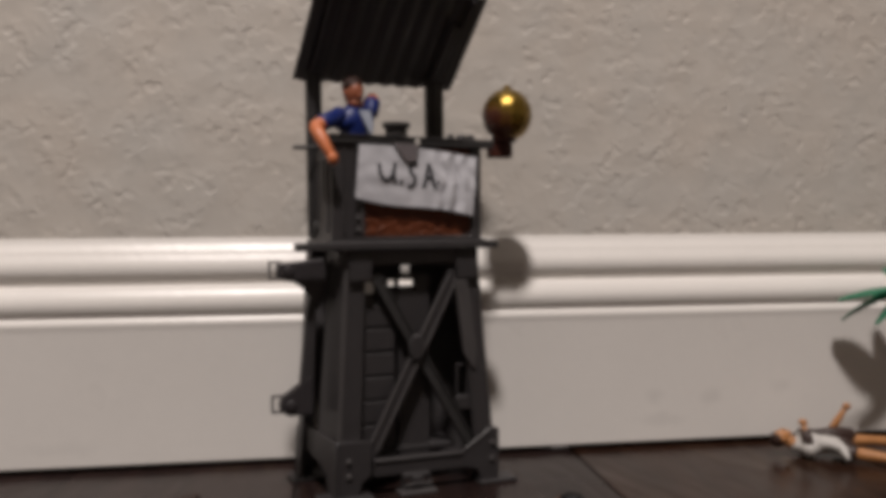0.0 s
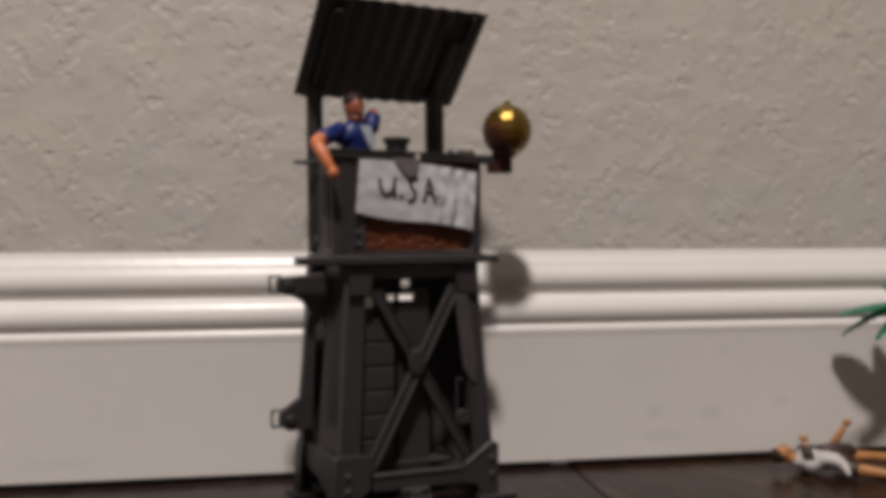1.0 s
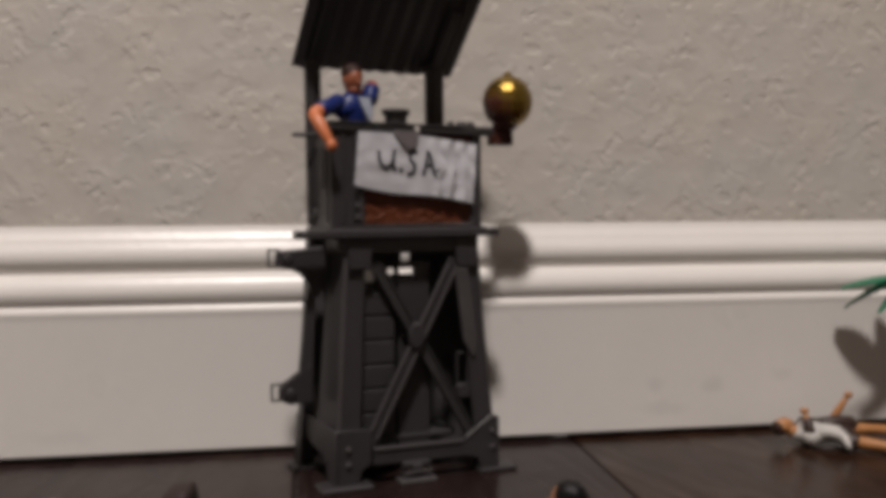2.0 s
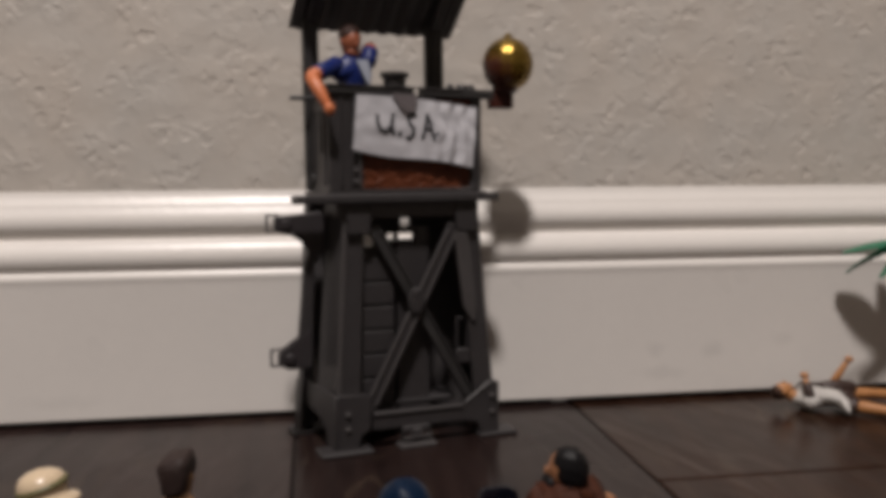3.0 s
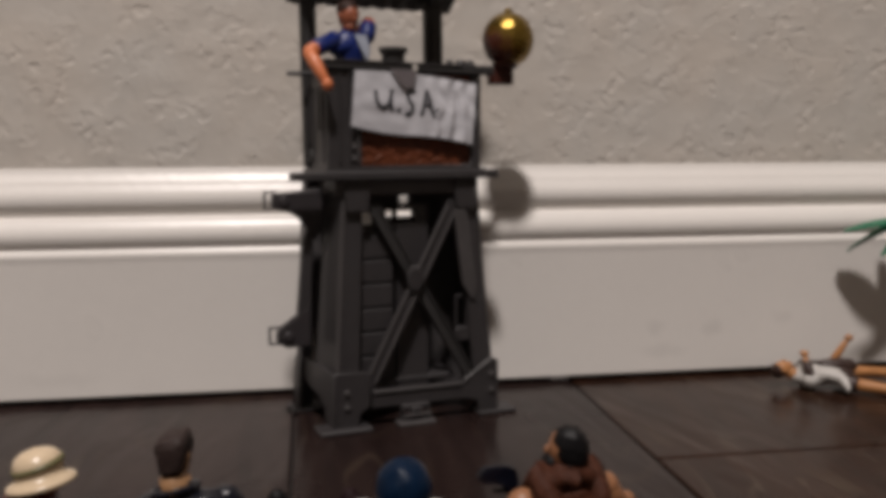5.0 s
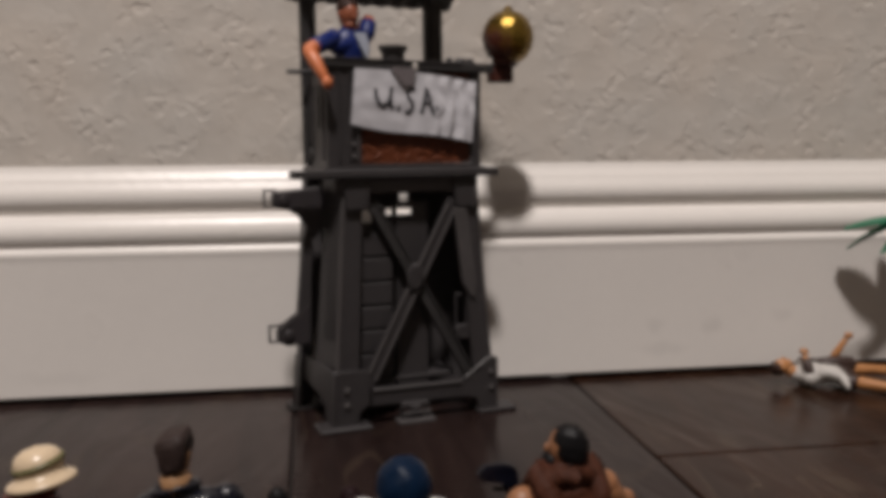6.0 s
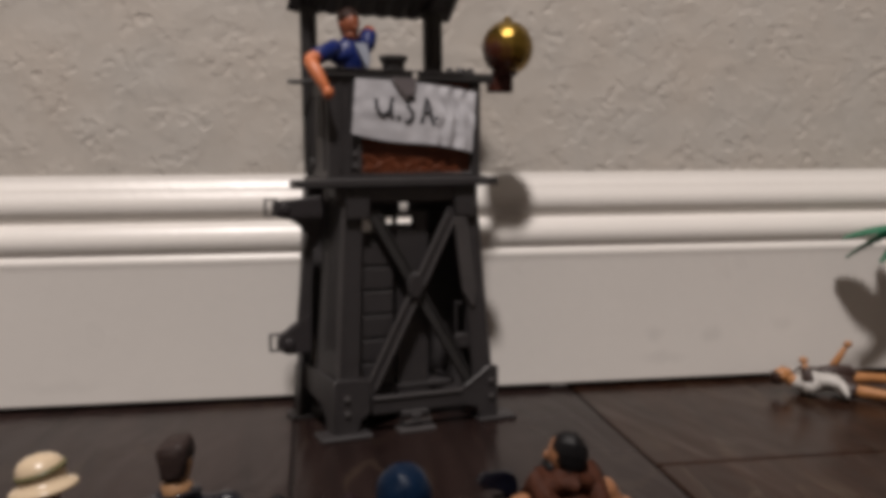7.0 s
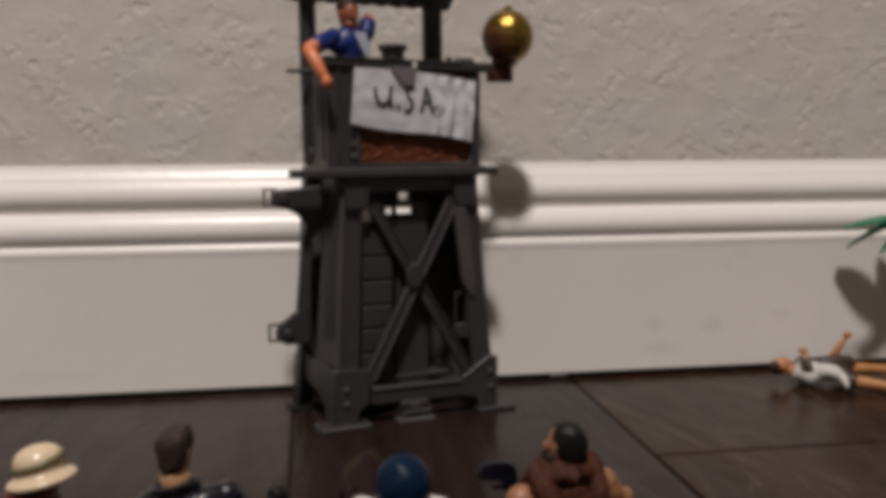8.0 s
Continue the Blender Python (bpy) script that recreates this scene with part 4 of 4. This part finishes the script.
# ---- dolls: each one plain mesh, feet at its origin, facing +y, about 0.085 high ----
def doll(name, m, mats, label, arms, head_turn=0.0, headgear="hair", lean=0.0, skin=0, top=1, legs=2, hair=3, extra=4,
         size=1.0, wide=1.0, stance=0.009, knees=0.0, vest=False, legpts=None, sleeve=0.5, drop=0.0, big_head=1.0, shorts=None, straps=False, shirt=False, thick=1.0, collar=False, slim=1.0, yoke=None, head_x=0.0, nod=0.0, face=None, head_size=1.0, head_y=0.0):
    """arms: shoulder, elbow and hand points for each arm, sleeve: how far down the upper arm the cloth reaches."""
    bm = bmesh.new()
    hip = 0.040 - knees
    for i, s in enumerate((-1, 1)):
        pts = [(s * 0.0058, 0, hip + 0.002), (s * (stance + 0.001), 0.004 + knees * 0.9, hip * 0.52), (s * stance, 0, 0.008)]
        if legpts:
            pts = legpts[i]
        mid = [Vector(pts[0]).lerp(Vector(pts[1]), 0.5), Vector(pts[1]).lerp(Vector(pts[2]), 0.5)]
        limb(bm, [pts[0], mid[0], pts[1], mid[1], pts[2]], [k * slim for k in (0.0058, 0.0060, 0.0046, 0.0050, 0.0036)], legs)
        if shorts is not None:
            limb(bm, [pts[0], Vector(pts[0]).lerp(mid[0], 0.55)], [0.0064 * slim + 0.0006, 0.0068 * slim + 0.0006], shorts, 14)
        foot = Vector(pts[2])
        limb(bm, [foot + Vector((0, -0.002, -0.0032)), foot + Vector((s * 0.001, 0.0045, -0.0044)), foot + Vector((s * 0.0016, 0.0085, -0.0050))], [0.0042, 0.0036, 0.0028], hair, flat=0.8)
    t = Vector((0, lean, 0))
    base = Vector((0, 0, hip))
    spine = [base, base + t * 0.3 + Vector((0, 0, 0.007)), base + t * 0.6 + Vector((0, 0.0006, 0.016)), base + t + Vector((0, 0, 0.0225)), base + t * 1.1 + Vector((0, -0.0006, 0.0262))]
    limb(bm, spine, [0.0082 * wide, 0.0076 * wide, 0.0104 * wide, 0.0112 * wide, 0.0062 * wide], top, seg=18, flat=0.66)
    limb(bm, [base + Vector((0, 0, -0.002)), base + Vector((0, 0, 0.003))], [0.0080 * wide, 0.0084 * wide], legs if shorts is None else shorts, seg=16, flat=0.72)
    neck = spine[-1]
    limb(bm, [neck, neck + Vector((head_x * 0.7, 0.0006 + 0.6 * head_y, 0.0042))], [0.0036 * thick, 0.0034 * thick], skin)
    hc = neck + Vector((head_x, 0.0012 + head_y, 0.0092 - drop))
    hm = Matrix.Rotation(radians(head_turn), 4, "Z") @ Matrix.Rotation(radians(-nod), 4, "X")
    face = skin if face is None else face
    before = len(bm.verts)
    blob(bm, hc, (0.0048, 0.0056, 0.0066), face, hm)
    blob(bm, hc + hm.to_3x3() @ Vector((0, 0.0056, -0.0008)), (0.0010, 0.0012, 0.0018), face, hm, 8, 5)
    blob(bm, hc + hm.to_3x3() @ Vector((0, 0.0022, -0.0044)), (0.0036, 0.0034, 0.0026), face, hm, 12, 7)
    for s in (-1, 1) if headgear not in ("bandana", "flat_top") else ():
        blob(bm, hc + hm.to_3x3() @ Vector((s * 0.0049, -0.0004, 0)), (0.0008, 0.0012, 0.0018), face, hm, 8, 5)
    def on_head(x, y, z):
        return hc + hm.to_3x3() @ Vector((x, y, z))
    if headgear == "hair":
        blob(bm, on_head(0, -0.0017, 0.0031), (0.0054, 0.0056, 0.0050), hair, hm, 18, 11, 0.14)
    elif headgear == "flat_top":
        # squared-off crop, higher at the front
        own = bmesh.new()
        blob(own, (0, 0, 0), (1, 1, 1), hair, Matrix(), 28, 18)
        for v in own.verts:
            c = Vector([math.copysign(abs(k) ** 0.46, k) for k in v.co])
            low = max(0.0, 0.25 - c.z)
            c = Vector((c.x * 0.0049 * (1 - 0.24 * low) + 0.0006 * low, c.y * 0.0056 - 0.0004, c.z * 0.0064 + 0.0010))
            c.z += 0.10 * c.y + 0.20 * c.x * (1 if c.z > 0 else 1.6)
            c += v.co * (0.0003 * noise.noise(c * 1500) + 0.00025 * math.sin(c.z * 6000 + c.x * 1500))
            v.co = on_head(*c)
        merge(bm, own)
    elif headgear == "cap":
        blob(bm, on_head(0, -0.0006, 0.0008), (0.0066 * big_head, 0.0070 * big_head, 0.0076 * big_head), hair, hm, 30, 18, 0.055)
        blob(bm, on_head(0, -0.0010, -0.0042), (0.0058, 0.0056, 0.0030), hair, hm, 18, 7)
    elif headgear == "bandana":
        # cloth drawn tight over the skull, flattish on top and sloping to one side
        own = bmesh.new()
        blob(own, (0, 0, 0), (1, 1, 1), hair, Matrix(), 28, 18)
        for v in own.verts:
            c = Vector([math.copysign(abs(k) ** 0.84, k) for k in v.co])
            c = Vector((c.x * 0.0053, c.y * 0.0053 - 0.0013, c.z * 0.0068 + 0.0004))
            c += v.co * (0.0005 * noise.noise(c * 500) + 0.0003 * math.sin(c.z * 2600 + c.x * 900))
            v.co = on_head(*c)
            v.co.z -= 0.16 * (v.co.x - hc.x)
        merge(bm, own)
        blob(bm, on_head(0, -0.0016, -0.0046), (0.0050, 0.0044, 0.0042), hair, hm, 16, 8, 0.1)
        blob(bm, on_head(0, 0.0044, -0.0044), (0.0042, 0.0030, 0.0036), hair, hm, 14, 8, 0.15)
    elif headgear == "helmet":
        tilt = hm @ Matrix.Rotation(radians(-9), 4, "Y") @ Matrix.Rotation(radians(-3), 4, "X")
        m2 = Matrix.Translation(on_head(0, 0, 0.0004)) @ tilt
        lathe([(0.0090, -0.0011), (0.0097, -0.0008), (0.0099, -0.0002), (0.0094, 0.0005), (0.0080, 0.0012), (0.0071, 0.0018), (0.0067, 0.0030), (0.0070, 0.0046), (0.0070, 0.0056), (0.0066, 0.0069), (0.0057, 0.0083), (0.0040, 0.0093), (0.0018, 0.0098), (0.0008, 0.0099), (0.0007, 0.0102), (0, 0.0103)], 32, m2, bm, hair)
        lathe([(0.0064, 0.0040), (0.0074, 0.0042), (0.0076, 0.0047), (0.0074, 0.0056), (0.0064, 0.0060)], 32, m2 @ pose(0.0006, 0.0003, 0.0003, 4, -7, 0), bm, extra)
        blob(bm, on_head(-0.0026, -0.0024, -0.0066), (0.0088, 0.0070, 0.0068), top, hm, 18, 10, 0.1)
    if head_size != 1.0:
        bm.verts.ensure_lookup_table()
        for v in bm.verts[before:]:
            v.co = neck + Vector((head_x, 0, 0.002)) + (v.co - neck - Vector((head_x, 0, 0.002))) * head_size
    # arms
    for (sh, el, ha), s in zip(arms, (-1, 1)):
        sh, el, ha = Vector(sh), Vector(el), Vector(ha)
        blob(bm, sh, (0.0045 * wide, 0.0044, 0.0045), top if sleeve > 0 else skin, Matrix(), 12, 8)
        mid = sh.lerp(el, 0.5)
        limb(bm, [sh, mid, el], [0.0042 * slim, 0.0043 * slim, 0.0034 * slim], skin, 12)
        limb(bm, [el, el.lerp(ha, 0.4), ha], [0.0035 * slim, 0.0037 * slim, 0.0025 * slim], skin if sleeve < 1.5 else top, 12)
        if sleeve > 0:
            limb(bm, [sh, sh.lerp(el, min(sleeve, 1.0))], [0.0047 * slim, 0.0046 * slim], top, 14)
        k = 1.2 if sleeve >= 1.5 else slim ** 0.5
        blob(bm, ha + (ha - el).normalized() * 0.0022, (0.0030 * k, 0.0027 * k, 0.0032 * k), extra if sleeve >= 1.5 else skin, Matrix(), 10, 7, 0.15)
    if yoke:
        blob(bm, base + t + Vector(yoke[0]), yoke[1], top, Matrix.Rotation(radians(yoke[2]), 4, "Y"), 20, 12, 0.06)
    if collar:
        ring = [neck + Vector((0.0047 * thick * math.cos(a), 0.0044 * thick * math.sin(a), 0.0008 - 0.0010 * math.sin(a) + 0.0012 * math.cos(a))) for a in [2 * math.pi * k / 14 for k in range(15)]]
        limb(bm, ring, [0.0011] * 15, top, 8)
    if shirt:
        prism(bm, [base + t + Vector(p) for p in ((0.0034, 0.0070, 0.0245), (-0.0042, 0.0066, 0.0250), (-0.0042, 0.0088, 0.0170), (-0.0026, 0.0090, 0.0125))], (0, -0.0030, 0), extra)
    if straps:
        limb(bm, [base + Vector((0.003, 0.002, 0.014)), base + Vector((0.0075, 0.0026, 0.0070)), base + Vector((0.0140, 0.0002, 0.0042)), base + Vector((0.0205, -0.0022, 0.0040))], [0.0068, 0.0060, 0.0046, 0.0018], top, 12, flat=0.7)
        limb(bm, [base + Vector((-0.0030, 0.0060, 0.0120)), base + Vector((-0.0045, 0.0058, 0.0030)), base + Vector((-0.0052, 0.0040, -0.0060))], [0.0026, 0.0040, 0.0050], extra, 12)
        el, ha = Vector(arms[1][1]), Vector(arms[1][2])
        limb(bm, [el, el.lerp(ha, 0.75)], [0.0030, 0.0027], extra, 10)
        for s in (1,):
            limb(bm, [base + Vector((s * 0.0070, 0.0040, 0.004)), base + Vector((0, 0.0078, 0.013)), base + Vector((-s * 0.0066, 0.0068, 0.022)), base + Vector((-s * 0.0070, 0, 0.0262))], [0.0012] * 4, extra, 8)
    if vest:
        # thick collar, back yoke and straps over the torso
        ring = [base + t * 1.1 + Vector((0.0060 * wide * math.cos(a), 0.0052 * math.sin(a) - 0.0004, 0.0262 + 0.0012 * math.sin(3 * a))) for a in [2 * math.pi * k / 12 for k in range(13)]]
        limb(bm, ring, [0.0031] * 13, top, 8)
        for s in (-1, 1):
            limb(bm, [base + t + Vector((s * 0.0088, 0.0050, 0.020)), base + t + Vector((s * 0.0086, 0.0, 0.0266)), base + t + Vector((s * 0.0080, -0.0066, 0.0215)), base + t * 0.6 + Vector((s * 0.0070, -0.0080, 0.010))], [0.0032, 0.0040, 0.0036, 0.0026], top, 10)
        limb(bm, [base + t * 0.8 + Vector((-0.0078, -0.0070, 0.0168)), base + t * 0.8 + Vector((0, -0.0086, 0.0180)), base + t * 0.8 + Vector((0.0078, -0.0070, 0.0168))], [0.0020] * 3, top, 8)
    if vest:
        for f in bm.faces:
            if f.material_index == top:
                for v in f.verts:
                    v.tag = True
        for v in bm.verts:
            if v.tag:
                v.co += Vector((noise.noise(v.co * 420), noise.noise(v.co * 420 + Vector((9, 0, 0))), noise.noise(v.co * 420 + Vector((0, 9, 0))))) * 0.0009
    if size != 1.0:
        bmesh.ops.scale(bm, vec=(size,) * 3, verts=bm.verts)
    lo = min(v.co.z for v in bm.verts)
    if not legpts:
        bmesh.ops.translate(bm, vec=(0, 0, -lo), verts=bm.verts)
    ob = part(name, bm, mats, angle=70)
    ob.matrix_world = m
    return tagged(ob, label, "action figure", "toy figures")


def stand(x, y, turn=0.0):
    return pose(x, y, 0.0, 0, 0, turn)


# in the cabin
doll("action_figure", TOWER @ pose(0.0150, 0.0170, 0.1362, 0, 0, 202), [SKIN, BLUE, KHAKI, HAIR, PALEBLUE, FACE_SHADED],
     "brown-haired plastic action figure in a blue shirt, standing in the tower",
     (((-0.0084, 0.0016, 0.0655), (-0.0122, -0.001, 0.0722), (-0.0132, -0.010, 0.0690)), ((0.0114, 0.001, 0.0615), (0.0280, 0.0046, 0.0550), (0.0264, 0.0146, 0.0415))),
     headgear="hair", sleeve=0.72, size=1.085, wide=0.94, slim=0.88, shirt=True, drop=0.0020, thick=1.1, head_turn=-6, head_x=0.0016, nod=12, face=5, yoke=((0.0022, 0.0006, 0.0200), (0.0120, 0.0062, 0.0058), 14))

# before the tower, seen from behind
doll("action_figure", stand(-0.1993, -0.3005, -6), [SKIN_DARK, MAROON, KHAKI, BEIGE, OLIVE],
     "plastic action figure in a cream pith helmet and maroon jacket", (((-0.011, 0, 0.060), (-0.014, 0.004, 0.048), (-0.011, 0.013, 0.044)), ((0.011, 0, 0.060), (0.014, 0.004, 0.048), (0.010, 0.013, 0.044))),
     headgear="helmet", size=0.880, knees=0.001, drop=0.0009)
doll("action_figure", stand(-0.1672, -0.2925, -4), [SKIN_SAND, BLACK, MATTBLACK, DARKHAIR, MATTBLACK],
     "flat-topped plastic action figure in a glossy black jacket", (((-0.0118, 0, 0.0580), (-0.0165, 0.001, 0.0470), (-0.0130, 0.008, 0.0400)), ((0.0152, 0, 0.0628), (0.0232, 0.003, 0.0490), (0.0288, 0.010, 0.0555))),
     headgear="flat_top", size=0.868, wide=1.24, drop=-0.0020, thick=1.45, collar=True, sleeve=2.0, head_turn=-12, yoke=((0.0040, -0.0012, 0.0205), (0.0135, 0.0066, 0.0058), -10))
doll("action_figure", stand(-0.1082, -0.3235, 2), [DUSK, WHITE, NAVY, NAVY, MATTBLACK],
     "plastic action figure in a navy cap and white shirt", (((-0.0074, 0, 0.0612), (-0.0104, 0.010, 0.0590), (-0.0120, 0.0165, 0.0600)), ((0.0090, 0, 0.0612), (0.0125, 0.004, 0.0490), (0.0110, 0.014, 0.0420))),
     headgear="cap", yoke=((0.0012, -0.0012, 0.0224), (0.0118, 0.0060, 0.0046), -3), size=0.955, sleeve=0.9, drop=0.0066, big_head=1.10)
doll("action_figure", stand(-0.0622, -0.3070, 14), [SKIN_PALE, VEST, KHAKI, MATTBLACK, MATTBLACK],
     "muscular plastic action figure in a black bandana and brown vest", (((-0.0135, 0.0005, 0.0590), (-0.0185, 0.003, 0.0490), (-0.0130, 0.014, 0.0480)), ((0.0135, 0.0005, 0.0600), (0.0192, 0.001, 0.0535), (0.0245, 0.005, 0.0515))),
     headgear="bandana", size=0.925, drop=0.0020, wide=1.18, sleeve=0.0, vest=True, head_turn=54, head_x=0.0008, yoke=((0, -0.0058, 0.0165), (0.0092, 0.0030, 0.0075), 0))

# lying by the skirting
lying = doll("action_figure", pose(0, 0, 0), [SKIN_TAN, SHIRT, SKIN_TAN, HAIR, SHORTS],
             "plastic action figure in a white shirt lying on the floor", (((-0.0095, 0.001, 0.060), (-0.0100, 0.0050, 0.0435), (-0.0085, 0.0190, 0.0358)), ((0.0098, 0, 0.061), (0.0105, 0.0004, 0.0610), (0.0062, 0.0122, 0.0634))),
             headgear="hair", wide=0.92, size=1.06, shorts=4, straps=True, slim=0.60, sleeve=0.8, head_size=0.80, head_y=0.0044,
             legpts=(((-0.0050, 0.0015, 0.042), (-0.0045, 0.002, 0.022), (-0.006, 0.0005, 0.006)), ((0.0080, -0.0015, 0.042), (0.0190, -0.002, 0.022), (0.0290, -0.002, 0.006))))
lying.matrix_world = pose(0.2318, -0.0625, 0.0072, 0, 0, -14) @ pose(0, 0, 0, 0, -90, 0) @ pose(0, 0, 0, 0, 0, -90)


# ---- toy pistol held by the figure in the vest ----
def pistol(m, label):
    t = thing("toy_pistol", m, label, "toy pistol")
    bm = bmesh.new()
    prism(bm, [(-0.0084, 0, -0.0006), (-0.0088, 0, 0.0024), (-0.0078, 0, 0.0036), (-0.0020, 0, 0.0040), (0.0014, 0, 0.0036), (0.0034, 0, 0.0006), (0.0034, 0, -0.0060), (0.0002, 0, -0.0060), (-0.0008, 0, -0.0010)], (0, 0.0036, 0))
    bevelled(bm, 0.0010, 2)
    part("pistol_body", bm, BLACK, t)
    part("trigger_guard", beam((-0.0042, 0.0018, -0.0036), (0.0010, 0.0018, -0.0040), 0.0010, 0.0014, bevel=0.0003), MATTBLACK, t)
    return t


pistol(pose(-0.0752, -0.2955, 0.0550, 0, 0, 8), "black plastic toy pistol held in a figure's hand")


# ---- toy palm ----
palm = thing("toy_palm_tree", pose(0.2750, -0.0850, 0.0), "green plastic toy palm tree with a leaning brown ringed trunk", "toy palm tree")
CROWN = Vector((-0.0385, 0.0305, 0.1035))
part("base", lathe([(0, 0), (0.010, 0), (0.0105, 0.002), (0.008, 0.0045), (0.006, 0.006), (0, 0.006)], 20), TRUNK, palm)
bm = bmesh.new()
pts, rad = [], []
for i in range(12):
    for k in (0, 1):
        a = (i + 0.85 * k) / 11.9
        pts.append(Vector((CROWN.x * a ** 1.5, CROWN.y * a ** 1.5, 0.004 + (CROWN.z - 0.004) * a)))
        rad.append((0.0046 if k else 0.0058) - 0.0022 * a)
limb(bm, pts, rad, 0, 14)
part("trunk", bm, TRUNK, palm, angle=25)


def frond(tip, sag, width, bank=0.1):
    """An ovate leaf with a midrib and faintly toothed margins, arching from the crown to its tip."""
    bm = bmesh.new()
    tip = Vector(tip)
    n = 18
    side = tip.cross(Vector((0, 0, 1))).normalized()
    rows = []
    for i in range(n + 1):
        a = i / n
        p = CROWN + tip * (0.04 + 0.96 * a) + Vector((0, 0, sag * 4 * a * (1 - a)))
        w = width * (0.16 + 0.84 * math.sin(math.pi * min(1.0, 0.05 + 0.93 * a)) ** 0.8)
        w *= 1.0 if i % 2 else 0.74
        rows.append([bm.verts.new(p + side * (k * w) + Vector((0, 0, k * w * bank - abs(k) * w * 0.25 + d))) for d in (0, 0.0009) for k in (-0.5, -0.25, 0, 0.25, 0.5)])
    for a, b in zip(rows, rows[1:]):
        for o in (0, 5):
            for k in range(4):
                bm.faces.new([a[o + k], a[o + k + 1], b[o + k + 1], b[o + k]])
        for k in (0, 4):
            bm.faces.new([a[k], a[k + 5], b[k + 5], b[k]])
    for e in (rows[0], rows[-1]):
        bm.faces.new([e[0], e[1], e[2], e[3], e[4], e[9], e[8], e[7], e[6], e[5]])
    return part("frond", bm, PALM, palm, angle=50)


for tip, sag, w in (((-0.0345, 0.0255, -0.0095), 0.003, 0.0200), ((-0.0520, -0.0052, -0.0180), 0.004, 0.0062), ((-0.0250, 0.0015, -0.0225), 0.003, 0.0100), ((-0.0071, 0.0195, 0.0103), 0.003, 0.0170),
                    ((0.030, 0.022, -0.008), 0.006, 0.020), ((0.036, -0.010, -0.012), 0.007, 0.020), ((0.010, -0.036, -0.014), 0.007, 0.020)):
    frond(tip, sag, w, -1.2 if w < 0.008 else 0.1)


# ---- floor boards ----
tagged(part("floor", box(X0 - 0.12, X1 + 0.12, Y0 - 0.12, Y1 + 0.12, -0.12, -0.0021, bevel=0), GAP, smooth=False), "dark brown hand-scraped wooden plank floor", "floor", kind="structure")
floor = bpy.data.objects["floor"]
PW, GAPW = 0.172, 0.0011
ends = random.Random(4)
boards = {}
i0 = int((X0 + 0.1405) / PW) - 1
for i in range(i0, i0 + 30):
    x0 = -0.1405 + i * PW
    xa, xb = max(x0, X0), min(x0 + PW, X1)
    if xb - xa < 0.01:
        continue
    cuts = sorted(ends.uniform(Y0 + 0.2, -0.5) for _ in range(2))
    if i == 1:
        cuts = [-1.75, -0.148]
    elif i in (0, -1):
        cuts = [-2.3 + 0.4 * i, -1.0 + 0.3 * i]
    stops = [Y0, *cuts, Y1]
    for y0, y1 in zip(stops, stops[1:]):
        key = (round(xb - xa, 4), round(y1 - y0, 4), i > 0)
        if key not in boards:
            boards[key] = finish(box(-(xb - xa - GAPW) / 2, (xb - xa - GAPW) / 2, -(y1 - y0 - GAPW) / 2, (y1 - y0 - GAPW) / 2, -0.002, 0.0, 0.0011), "floor_plank", FIGURED if i > 0 else WOOD, smooth=False)
        ob = new("floor_plank", boards[key])
        ob.parent = floor
        ob.location = ((xa + xb) / 2, (y0 + y1) / 2, 0)
